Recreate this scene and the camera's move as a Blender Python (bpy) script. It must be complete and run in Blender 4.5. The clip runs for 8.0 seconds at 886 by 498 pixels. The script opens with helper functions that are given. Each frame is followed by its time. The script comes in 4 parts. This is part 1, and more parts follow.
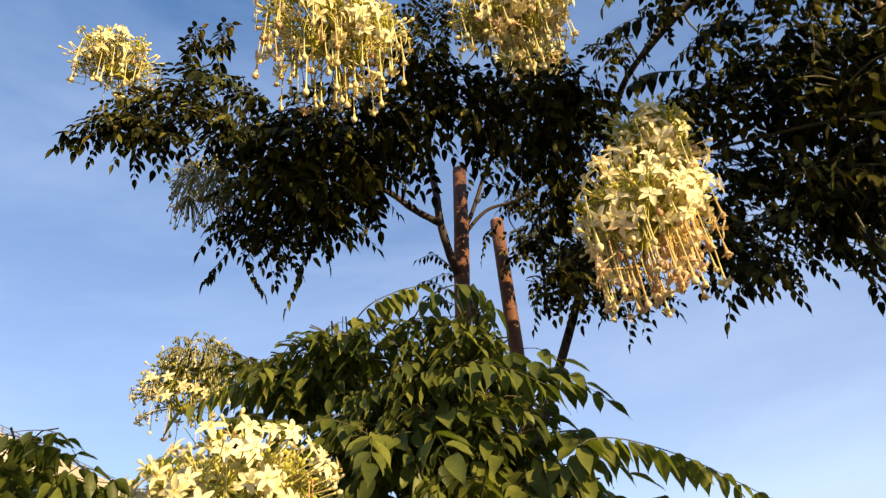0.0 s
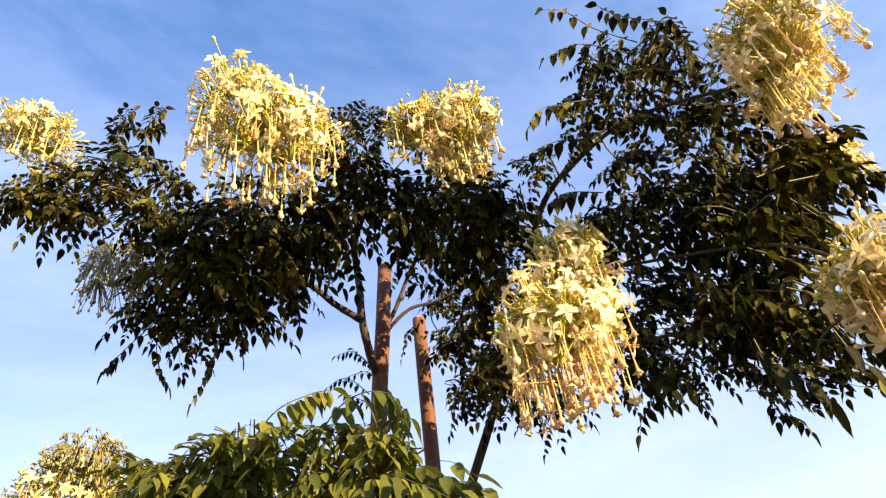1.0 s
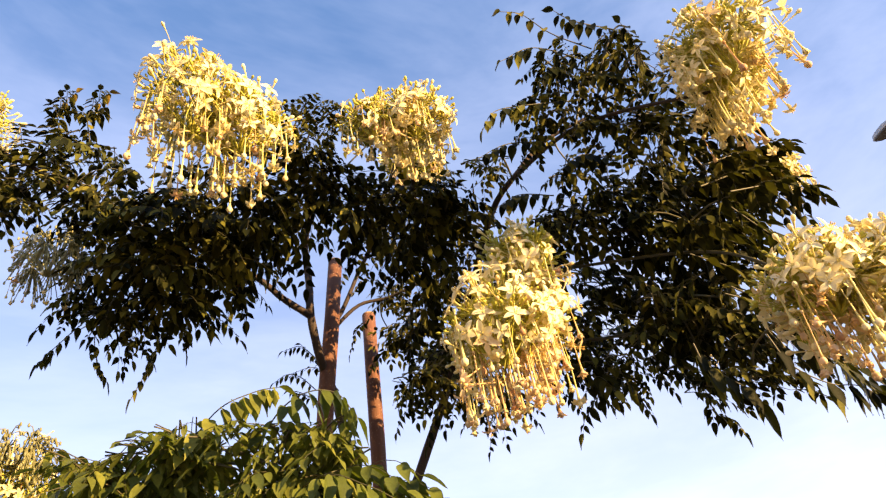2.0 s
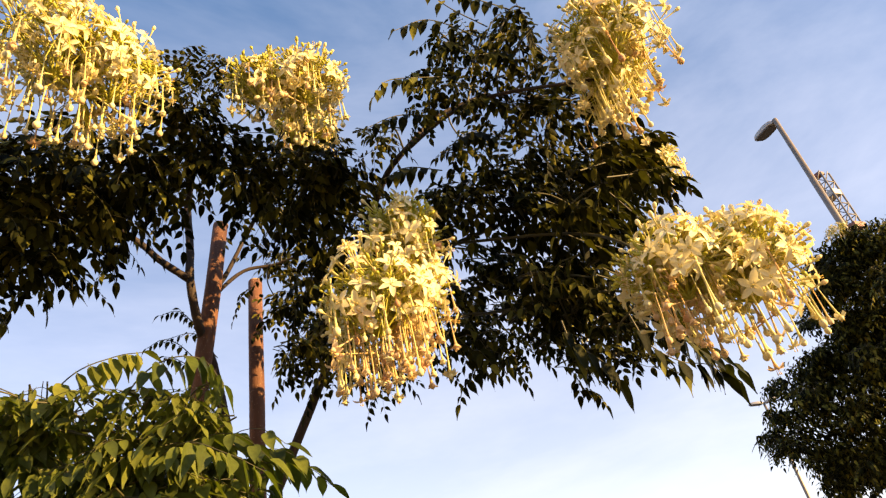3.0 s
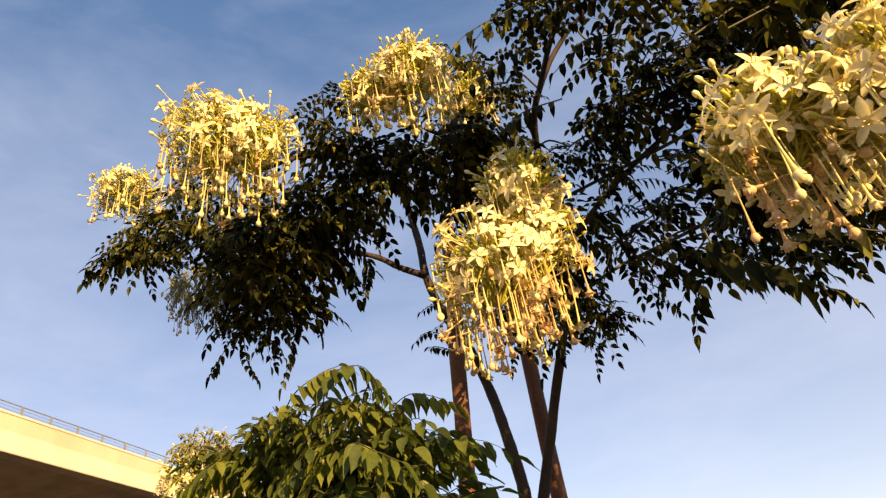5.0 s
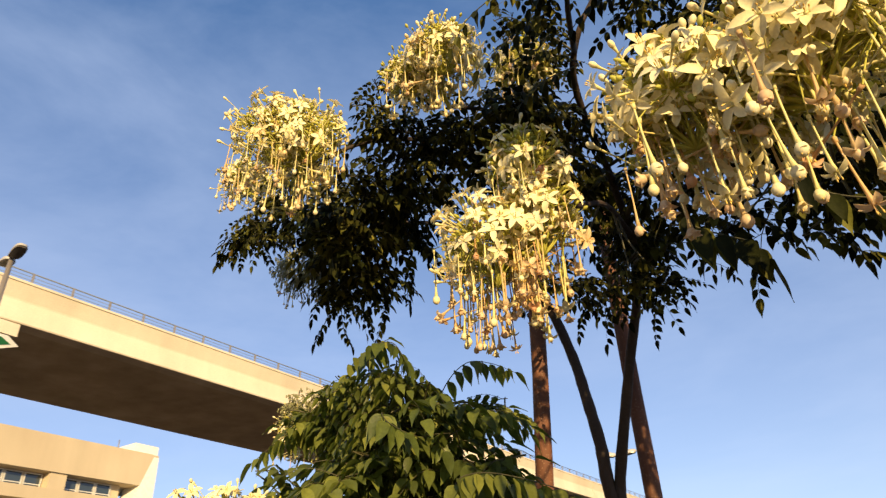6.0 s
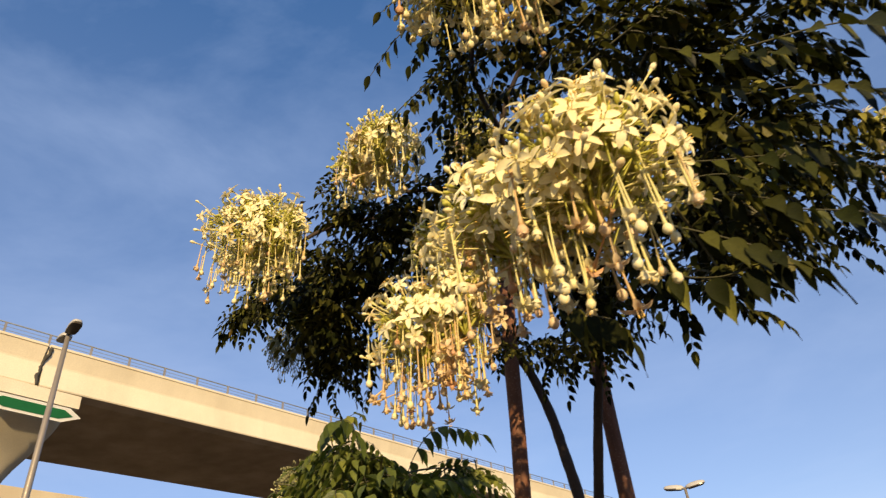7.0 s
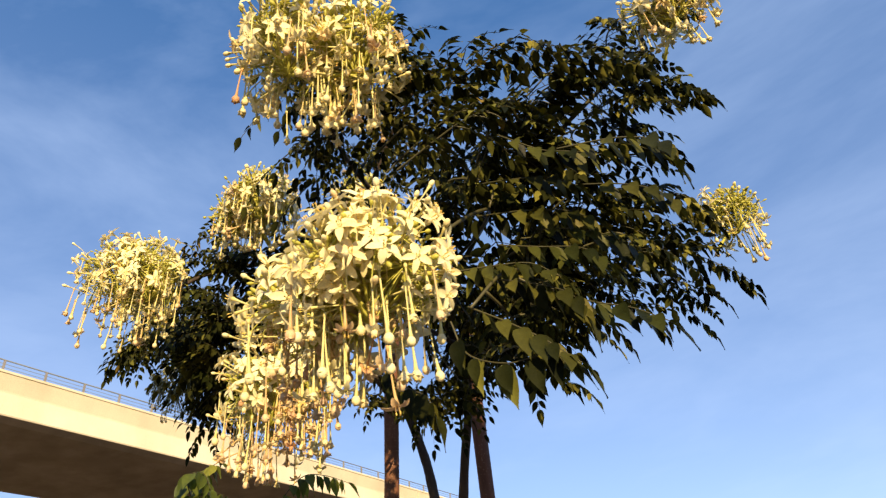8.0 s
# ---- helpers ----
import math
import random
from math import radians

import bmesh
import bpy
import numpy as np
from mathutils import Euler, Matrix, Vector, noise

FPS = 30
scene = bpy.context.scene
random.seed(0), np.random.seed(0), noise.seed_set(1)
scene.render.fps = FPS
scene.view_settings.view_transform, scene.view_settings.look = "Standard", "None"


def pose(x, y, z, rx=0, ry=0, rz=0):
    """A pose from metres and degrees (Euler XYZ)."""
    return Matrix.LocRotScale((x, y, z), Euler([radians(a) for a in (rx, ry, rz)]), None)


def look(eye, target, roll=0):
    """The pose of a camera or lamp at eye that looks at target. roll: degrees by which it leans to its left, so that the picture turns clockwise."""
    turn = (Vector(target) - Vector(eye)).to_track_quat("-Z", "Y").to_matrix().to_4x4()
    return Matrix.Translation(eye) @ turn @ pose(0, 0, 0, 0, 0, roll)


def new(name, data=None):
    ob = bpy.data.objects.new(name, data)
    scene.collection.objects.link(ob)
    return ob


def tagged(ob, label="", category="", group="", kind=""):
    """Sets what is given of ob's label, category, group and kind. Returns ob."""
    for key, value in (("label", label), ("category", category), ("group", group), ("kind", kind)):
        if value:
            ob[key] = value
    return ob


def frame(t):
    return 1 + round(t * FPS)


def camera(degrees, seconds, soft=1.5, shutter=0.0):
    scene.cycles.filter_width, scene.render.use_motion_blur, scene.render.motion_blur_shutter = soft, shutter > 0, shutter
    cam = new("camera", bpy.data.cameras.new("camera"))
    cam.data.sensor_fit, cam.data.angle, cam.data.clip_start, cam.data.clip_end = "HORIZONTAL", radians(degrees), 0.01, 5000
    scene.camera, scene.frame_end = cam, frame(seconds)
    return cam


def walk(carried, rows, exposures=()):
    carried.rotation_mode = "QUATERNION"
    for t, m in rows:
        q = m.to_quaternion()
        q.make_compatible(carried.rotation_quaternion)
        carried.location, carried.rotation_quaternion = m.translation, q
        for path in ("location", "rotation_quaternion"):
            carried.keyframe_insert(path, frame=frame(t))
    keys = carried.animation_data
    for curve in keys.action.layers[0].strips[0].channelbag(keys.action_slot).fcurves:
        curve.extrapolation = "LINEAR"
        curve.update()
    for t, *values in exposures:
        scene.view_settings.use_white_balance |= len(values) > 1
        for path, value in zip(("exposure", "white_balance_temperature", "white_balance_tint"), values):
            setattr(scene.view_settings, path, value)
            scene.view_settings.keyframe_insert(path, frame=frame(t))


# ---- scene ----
cam = camera(68.61, 8.0, soft=1.25, shutter=0.15)
PATH = [
    (0, (-0.001, -0.010, 1.510), (0.1585, 1.7033, 2.5297), -7.46),
    (0.5, (0.003, -0.019, 1.527), (0.2924, 1.5800, 2.6924), -7.94),
    (1, (0.005, -0.027, 1.529), (0.4033, 1.5100, 2.7449), -9.33),
    (2.3, (0.006, -0.039, 1.537), (0.6086, 1.4798, 2.6906), -11.60),
    (2.5, (0.012, -0.044, 1.532), (0.6718, 1.4700, 2.6598), -12.24),
    (3, (0.043, -0.042, 1.529), (0.8595, 1.4429, 2.5905), -13.08),
    (3.5, (0.123, -0.007, 1.528), (0.7273, 1.5128, 2.6782), -11.64),
    (4, (0.243, 0.010, 1.524), (0.4776, 1.6056, 2.7064), -10.58),
    (4.5, (0.343, -0.022, 1.533), (0.3439, 1.6208, 2.6735), -10.97),
    (4.7, (0.376, -0.043, 1.522), (0.2475, 1.6025, 2.6522), -10.94),
    (5.8, (0.669, -0.027, 1.512), (-0.0542, 1.5231, 2.5484), -6.17),
    (6, (0.718, 0.006, 1.510), (-0.1400, 1.4891, 2.5415), -3.86),
    (6.5, (0.833, 0.031, 1.505), (-0.2078, 1.3636, 2.5726), -4.50),
    (7, (0.937, 0.018, 1.507), (0.0161, 1.3746, 2.6521), -6.58),
    (7.5, (1.045, 0.000, 1.512), (0.2387, 1.4196, 2.6677), -6.11),
    (8, (1.119, 0.031, 1.519), (0.3660, 1.4634, 2.6947), -8.25),
]
walk(cam, [(t, look(eye, target, roll)) for t, eye, target, roll in PATH],
     exposures=[(0.0, 0.95, 6420, 17), (0.5, 1.43, 6400, 20), (1.0, 1.66, 6750, 25), (2.5, 1.63, 7800, 28), (3.0, 1.44, 8150, 24), (4.0, 1.39, 8200, 24), (4.5, 1.20, 8200, 24),
                (6.0, 0.70, 6500, 18), (6.5, 0.50, 6230, 20), (7.0, 0.51, 6150, 18), (7.5, 0.44, 5980, 16), (8.0, 0.84, 6100, 16)])

# ---- sky and sun ----
SUN_AZ, SUN_EL = 138.0, 15.0          # compass degrees from +y towards +x, and height
world = bpy.data.worlds.new("sky")
scene.world = world
world.use_nodes = True
wn, wl = world.node_tree.nodes, world.node_tree.links
wn.clear()
w_out = wn.new("ShaderNodeOutputWorld")
w_bg = wn.new("ShaderNodeBackground")
w_sky = wn.new("ShaderNodeTexSky")
w_sky.sky_type = "NISHITA"
w_sky.sun_disc = False
w_sky.sun_elevation, w_sky.sun_rotation = radians(SUN_EL), radians(SUN_AZ)
w_sky.air_density, w_sky.dust_density, w_sky.ozone_density = 1.0, 0.1, 4.0
w_tc = wn.new("ShaderNodeTexCoord")
w_map = wn.new("ShaderNodeMapping")
w_map.inputs["Scale"].default_value = (1.0, 1.5, 3.6)
w_map.inputs["Rotation"].default_value = (0.25, -0.2, 0.5)
w_noise = wn.new("ShaderNodeTexNoise")
w_noise.inputs["Scale"].default_value = 1.7
w_noise.inputs["Detail"].default_value = 6.0
w_noise.inputs["Roughness"].default_value = 0.60
w_noise.inputs["Distortion"].default_value = 0.25
w_ramp = wn.new("ShaderNodeValToRGB")
w_ramp.color_ramp.elements[0].position, w_ramp.color_ramp.elements[0].color = 0.40, (0, 0, 0, 1)
w_ramp.color_ramp.elements[1].position, w_ramp.color_ramp.elements[1].color = 0.76, (0.28, 0.28, 0.28, 1)
w_mix = wn.new("ShaderNodeMix")
w_mix.data_type = "RGBA"
w_mix.inputs["B"].default_value = (5.6, 6.6, 7.8, 1)
wl.new(w_tc.outputs["Generated"], w_map.inputs["Vector"])
wl.new(w_map.outputs["Vector"], w_noise.inputs["Vector"])
wl.new(w_noise.outputs["Fac"], w_ramp.inputs["Fac"])
wl.new(w_ramp.outputs["Color"], w_mix.inputs["Factor"])
wl.new(w_sky.outputs["Color"], w_mix.inputs["A"])
# a pale veil that thickens towards the horizon
w_sep = wn.new("ShaderNodeSeparateXYZ")
w_veil = wn.new("ShaderNodeMapRange")
w_veil.inputs["From Min"].default_value, w_veil.inputs["From Max"].default_value = 0.05, 0.85
w_veil.inputs["To Min"].default_value, w_veil.inputs["To Max"].default_value = 0.50, 0.34
w_haze = wn.new("ShaderNodeMix")
w_haze.data_type = "RGBA"
w_tone = wn.new("ShaderNodeValToRGB")
w_tone.color_ramp.elements[0].position, w_tone.color_ramp.elements[0].color = 0.05, (4.35, 5.05, 6.2, 1)
w_tone.color_ramp.elements[1].position, w_tone.color_ramp.elements[1].color = 0.85, (0.45, 1.57, 3.5, 1)
wl.new(w_tone.outputs["Color"], w_haze.inputs["B"])
wl.new(w_tc.outputs["Generated"], w_sep.inputs["Vector"])
wl.new(w_sep.outputs["Z"], w_veil.inputs["Value"])
wl.new(w_sep.outputs["Z"], w_tone.inputs["Fac"])
wl.new(w_veil.outputs["Result"], w_haze.inputs["Factor"])
wl.new(w_mix.outputs["Result"], w_haze.inputs["A"])
wl.new(w_haze.outputs["Result"], w_bg.inputs["Color"])
wl.new(w_bg.outputs["Background"], w_out.inputs["Surface"])
w_bg.inputs["Strength"].default_value = 0.101

sun_data = bpy.data.lights.new("sun", "SUN")
sun_data.energy, sun_data.angle, sun_data.color = 5.0, radians(0.6), (1.0, 0.74, 0.34)
sun = new("sun", sun_data)
_az, _el = radians(SUN_AZ), radians(SUN_EL)
sun_way = Vector((math.sin(_az) * math.cos(_el), math.cos(_az) * math.cos(_el), math.sin(_el)))
sun.matrix_world = look(sun_way * 60, (0, 0, 0))

# ---- materials ----
def material(name):
    m = bpy.data.materials.new(name)
    m.use_nodes = True
    n, l = m.node_tree.nodes, m.node_tree.links
    return m, n, l, n["Principled BSDF"]


def noise_node(n, l, scale, detail=4.0, rough=0.55, stretch=None):
    tc = n.new("ShaderNodeTexCoord")
    tex = n.new("ShaderNodeTexNoise")
    tex.inputs["Scale"].default_value = scale
    tex.inputs["Detail"].default_value = detail
    tex.inputs["Roughness"].default_value = rough
    if stretch:
        mp = n.new("ShaderNodeMapping")
        mp.inputs["Scale"].default_value = stretch
        l.new(tc.outputs["Object"], mp.inputs["Vector"])
        l.new(mp.outputs["Vector"], tex.inputs["Vector"])
    else:
        l.new(tc.outputs["Object"], tex.inputs["Vector"])
    return tex


def ramp(n, l, fac, stops):
    r = n.new("ShaderNodeValToRGB")
    els = r.color_ramp.elements
    while len(els) < len(stops):
        els.new(0.5)
    for e, (p, c) in zip(els, stops):
        e.position, e.color = p, (*c, 1)
    l.new(fac, r.inputs["Fac"])
    return r.outputs["Color"]


def mixed(n, l, fac, a, b, blend="MIX"):
    x = n.new("ShaderNodeMix")
    x.data_type, x.blend_type = "RGBA", blend
    for key, v in (("Factor", fac), ("A", a), ("B", b)):
        if isinstance(v, (int, float)):
            x.inputs[key].default_value = v
        elif isinstance(v, tuple):
            x.inputs[key].default_value = (*v, 1)
        else:
            l.new(v, x.inputs[key])
    return x.outputs["Result"]


def bumped(n, l, bsdf, height, strength, distance):
    b = n.new("ShaderNodeBump")
    b.inputs["Strength"].default_value = strength
    b.inputs["Distance"].default_value = distance
    l.new(height, b.inputs["Height"])
    l.new(b.outputs["Normal"], bsdf.inputs["Normal"])


def leafy(name, dark, mid, light, old, through_tint, rough=0.42, see=0.28, gloss=0.45):
    """Leaf tissue: varies leaflet by leaflet and leaf by leaf, with a fine vein relief and some light passing through."""
    m, n, l, b = material(name)
    geo = n.new("ShaderNodeNewGeometry")
    info = n.new("ShaderNodeObjectInfo")
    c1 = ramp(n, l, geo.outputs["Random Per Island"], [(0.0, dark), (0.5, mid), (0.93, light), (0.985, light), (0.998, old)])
    c2 = ramp(n, l, info.outputs["Random"], [(0.0, (0.72, 0.78, 0.7)), (1.0, (1.2, 1.1, 0.95))])
    col = mixed(n, l, 1.0, c1, c2, "MULTIPLY")
    spots = noise_node(n, l, 130.0, 3.0)
    col = mixed(n, l, 0.55, col, ramp(n, l, spots.outputs["Fac"], [(0.3, (0.7, 0.7, 0.7)), (0.7, (1.25, 1.25, 1.2))]), "MULTIPLY")
    l.new(col, b.inputs["Base Color"])
    b.inputs["Roughness"].default_value = rough
    b.inputs["Specular IOR Level"].default_value = gloss
    veins = noise_node(n, l, 320.0, 2.0)
    bumped(n, l, b, veins.outputs["Fac"], 0.25, 0.002)
    tr = n.new("ShaderNodeBsdfTranslucent")
    l.new(mixed(n, l, 1.0, col, through_tint, "MULTIPLY"), tr.inputs["Color"])
    mx = n.new("ShaderNodeMixShader")
    mx.inputs["Fac"].default_value = see
    out = n["Material Output"]
    l.new(b.outputs["BSDF"], mx.inputs[1])
    l.new(tr.outputs["BSDF"], mx.inputs[2])
    l.new(mx.outputs["Shader"], out.inputs["Surface"])
    return m


# near-black stops hold the crown's inner shade, the pale one its sunlit leaflets
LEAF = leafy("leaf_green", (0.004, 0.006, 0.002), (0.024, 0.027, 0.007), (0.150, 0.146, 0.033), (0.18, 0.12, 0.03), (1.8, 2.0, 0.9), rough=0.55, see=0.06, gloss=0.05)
# leaf copy in lower tones; shading of the near fronds is in its colour
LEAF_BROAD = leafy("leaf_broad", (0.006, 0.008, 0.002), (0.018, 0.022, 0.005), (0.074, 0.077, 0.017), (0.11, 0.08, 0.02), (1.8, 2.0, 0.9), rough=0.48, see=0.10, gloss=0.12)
LEAF_YOUNG = leafy("leaf_olive", (0.052, 0.068, 0.017), (0.102, 0.126, 0.030), (0.185, 0.208, 0.048), (0.30, 0.22, 0.05), (1.9, 2.1, 0.9), rough=0.44, see=0.29, gloss=0.30)


def petal_stuff(name, a, b_, c, see, rough=0.55):
    m, n, l, b = material(name)
    info = n.new("ShaderNodeObjectInfo")
    col = ramp(n, l, info.outputs["Random"], [(0.0, a), (0.6, b_), (0.86, a), (1.0, c)])
    grain = noise_node(n, l, 420.0, 3.0)
    col = mixed(n, l, 0.5, col, ramp(n, l, grain.outputs["Fac"], [(0.3, (0.82, 0.80, 0.72)), (0.65, (1.06, 1.05, 1.02))]), "MULTIPLY")
    l.new(col, b.inputs["Base Color"])
    b.inputs["Roughness"].default_value = rough
    tr = n.new("ShaderNodeBsdfTranslucent")
    l.new(col, tr.inputs["Color"])
    mx = n.new("ShaderNodeMixShader")
    mx.inputs["Fac"].default_value = see
    l.new(b.outputs["BSDF"], mx.inputs[1])
    l.new(tr.outputs["BSDF"], mx.inputs[2])
    l.new(mx.outputs["Shader"], n["Material Output"].inputs["Surface"])
    return m


PETAL = petal_stuff("petal_cream", (0.88, 0.79, 0.44), (0.90, 0.84, 0.57), (0.84, 0.64, 0.36), 0.28)
TUBE = petal_stuff("flower_tube", (0.77, 0.69, 0.27), (0.80, 0.74, 0.36), (0.68, 0.53, 0.21), 0.28)
PETAL_OLD = petal_stuff("petal_fading", (0.82, 0.60, 0.36), (0.86, 0.70, 0.46), (0.66, 0.36, 0.18), 0.35)
TUBE_OLD = petal_stuff("tube_fading", (0.74, 0.52, 0.24), (0.78, 0.60, 0.30), (0.62, 0.36, 0.16), 0.35)
ANTHER = petal_stuff("anther", (0.75, 0.50, 0.10), (0.80, 0.56, 0.14), (0.60, 0.36, 0.08), 0.1)
STALK = petal_stuff("flower_stalk", (0.52, 0.51, 0.08), (0.58, 0.56, 0.10), (0.47, 0.48, 0.07), 0.35)
DRY = petal_stuff("dry_stalk", (0.26, 0.26, 0.12), (0.33, 0.32, 0.16), (0.20, 0.20, 0.09), 0.05)
TWIG = petal_stuff("green_twig", (0.058, 0.054, 0.021), (0.072, 0.065, 0.025), (0.044, 0.041, 0.017), 0.0)


def bark(name, dark, mid, light, spot, fleck_size=0.22, grid=(85, 85, 38)):
    m, n, l, b = material(name)
    big = noise_node(n, l, 9.0, 5.0, stretch=(1, 1, 0.25))
    fine = noise_node(n, l, 70.0, 6.0, stretch=(1, 1, 0.18))
    col = ramp(n, l, big.outputs["Fac"], [(0.3, dark), (0.5, mid), (0.72, light)])
    col = mixed(n, l, 0.6, col, ramp(n, l, fine.outputs["Fac"], [(0.3, (0.6, 0.6, 0.6)), (0.7, (1.35, 1.3, 1.25))]), "MULTIPLY")
    flecks = n.new("ShaderNodeTexVoronoi")
    tc = n.new("ShaderNodeTexCoord")
    mp = n.new("ShaderNodeMapping")
    mp.inputs["Scale"].default_value = grid
    l.new(tc.outputs["Object"], mp.inputs["Vector"])
    l.new(mp.outputs["Vector"], flecks.inputs["Vector"])
    spots = ramp(n, l, flecks.outputs["Distance"], [(fleck_size * 0.5, (1, 1, 1)), (fleck_size, (0, 0, 0))])
    col = mixed(n, l, spots, col, spot)
    l.new(col, b.inputs["Base Color"])
    b.inputs["Roughness"].default_value = 0.78
    bumped(n, l, b, fine.outputs["Fac"], 0.6, 0.006)
    return m


BARK = bark("bark_brown", (0.019, 0.012, 0.008), (0.034, 0.020, 0.012), (0.055, 0.034, 0.021), (0.15, 0.10, 0.065))
# pale flecks scattered over the wood, a little larger than on the bark
STAKE = bark("stake_red_brown", (0.095, 0.036, 0.017), (0.135, 0.053, 0.025), (0.18, 0.076, 0.037), (0.48, 0.32, 0.20), 0.19, (60, 60, 26))
SAWN = bark("sawn_end", (0.25, 0.16, 0.09), (0.32, 0.21, 0.12), (0.38, 0.26, 0.16), (0.28, 0.18, 0.10))


def mineral(name, a, b_, c, scale, stain, rough=0.85, grain=24.0):
    m, n, l, b = material(name)
    big = noise_node(n, l, scale, 5.0)
    streak = noise_node(n, l, scale * 3, 4.0, stretch=(1, 1, 0.12))
    fine = noise_node(n, l, grain, 6.0)
    col = ramp(n, l, big.outputs["Fac"], [(0.3, a), (0.5, b_), (0.7, c)])
    col = mixed(n, l, stain, col, ramp(n, l, streak.outputs["Fac"], [(0.35, (0.55, 0.52, 0.48)), (0.6, (1.06, 1.05, 1.04))]), "MULTIPLY")
    col = mixed(n, l, 0.4, col, ramp(n, l, fine.outputs["Fac"], [(0.3, (0.75, 0.75, 0.75)), (0.7, (1.2, 1.2, 1.2))]), "MULTIPLY")
    l.new(col, b.inputs["Base Color"])
    b.inputs["Roughness"].default_value = rough
    bumped(n, l, b, fine.outputs["Fac"], 0.3, 0.01)
    return m


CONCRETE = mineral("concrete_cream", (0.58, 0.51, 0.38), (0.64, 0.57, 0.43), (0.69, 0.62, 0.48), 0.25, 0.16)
# darker copy of the concrete; the shade under the deck is in its colour
SOFFIT_SHADE = mineral("concrete_soffit_shade", (0.34, 0.25, 0.16), (0.42, 0.31, 0.20), (0.49, 0.37, 0.25), 0.35, 0.35)
JOINT = mineral("joint_dark", (0.03, 0.028, 0.025), (0.04, 0.037, 0.033), (0.05, 0.046, 0.04), 2.0, 0.3)
STUCCO = mineral("stucco_beige", (0.46, 0.38, 0.26), (0.50, 0.42, 0.29), (0.54, 0.46, 0.32), 0.12, 0.22)
GROUND = mineral("paving_dark", (0.045, 0.036, 0.026), (0.055, 0.044, 0.031), (0.068, 0.054, 0.038), 0.4, 0.3)


def painted(name, colour, rough=0.5, metal=0.0, wear=0.25):
    m, n, l, b = material(name)
    big = noise_node(n, l, 3.0, 4.0)
    fine = noise_node(n, l, 40.0, 4.0)
    col = mixed(n, l, wear, colour, ramp(n, l, big.outputs["Fac"], [(0.3, tuple(0.55 * v for v in colour)), (0.7, tuple(min(1, 1.2 * v) for v in colour))]))
    l.new(col, b.inputs["Base Color"])
    l.new(ramp(n, l, fine.outputs["Fac"], [(0.3, (rough * 0.8,) * 3), (0.7, (min(1, rough * 1.25),) * 3)]), b.inputs["Roughness"])
    b.inputs["Metallic"].default_value = metal
    return m


STEEL = painted("galvanised_pole", (0.25, 0.22, 0.19), 0.5, 0.35)
RAIL = painted("rail_grey_blue", (0.16, 0.18, 0.22), 0.55, 0.2)
POST = painted("rail_post_grey", (0.22, 0.21, 0.21), 0.55, 0.1)
HOUSING = painted("lamp_housing", (0.42, 0.41, 0.39), 0.5, 0.1)
LENS = painted("lamp_lens", (0.075, 0.06, 0.045), 0.3)
WHITE = painted("white_paint", (0.75, 0.74, 0.70), 0.5)
GREEN = painted("sign_green", (0.012, 0.13, 0.045), 0.4)
DARK = painted("dark_letter", (0.035, 0.03, 0.025), 0.5)
FRAME = painted("window_frame_white", (0.6, 0.6, 0.58), 0.5)
MAST = painted("mast_paint", (0.20, 0.19, 0.18), 0.6, 0.1)
MAST_RED = painted("mast_red", (0.22, 0.08, 0.06), 0.6)
PANE, _n, _l, _b = material("window_pane")
_b.inputs["Base Color"].default_value = (0.03, 0.045, 0.06, 1)
_b.inputs["Roughness"].default_value = 0.08
_b.inputs["Specular IOR Level"].default_value = 0.8


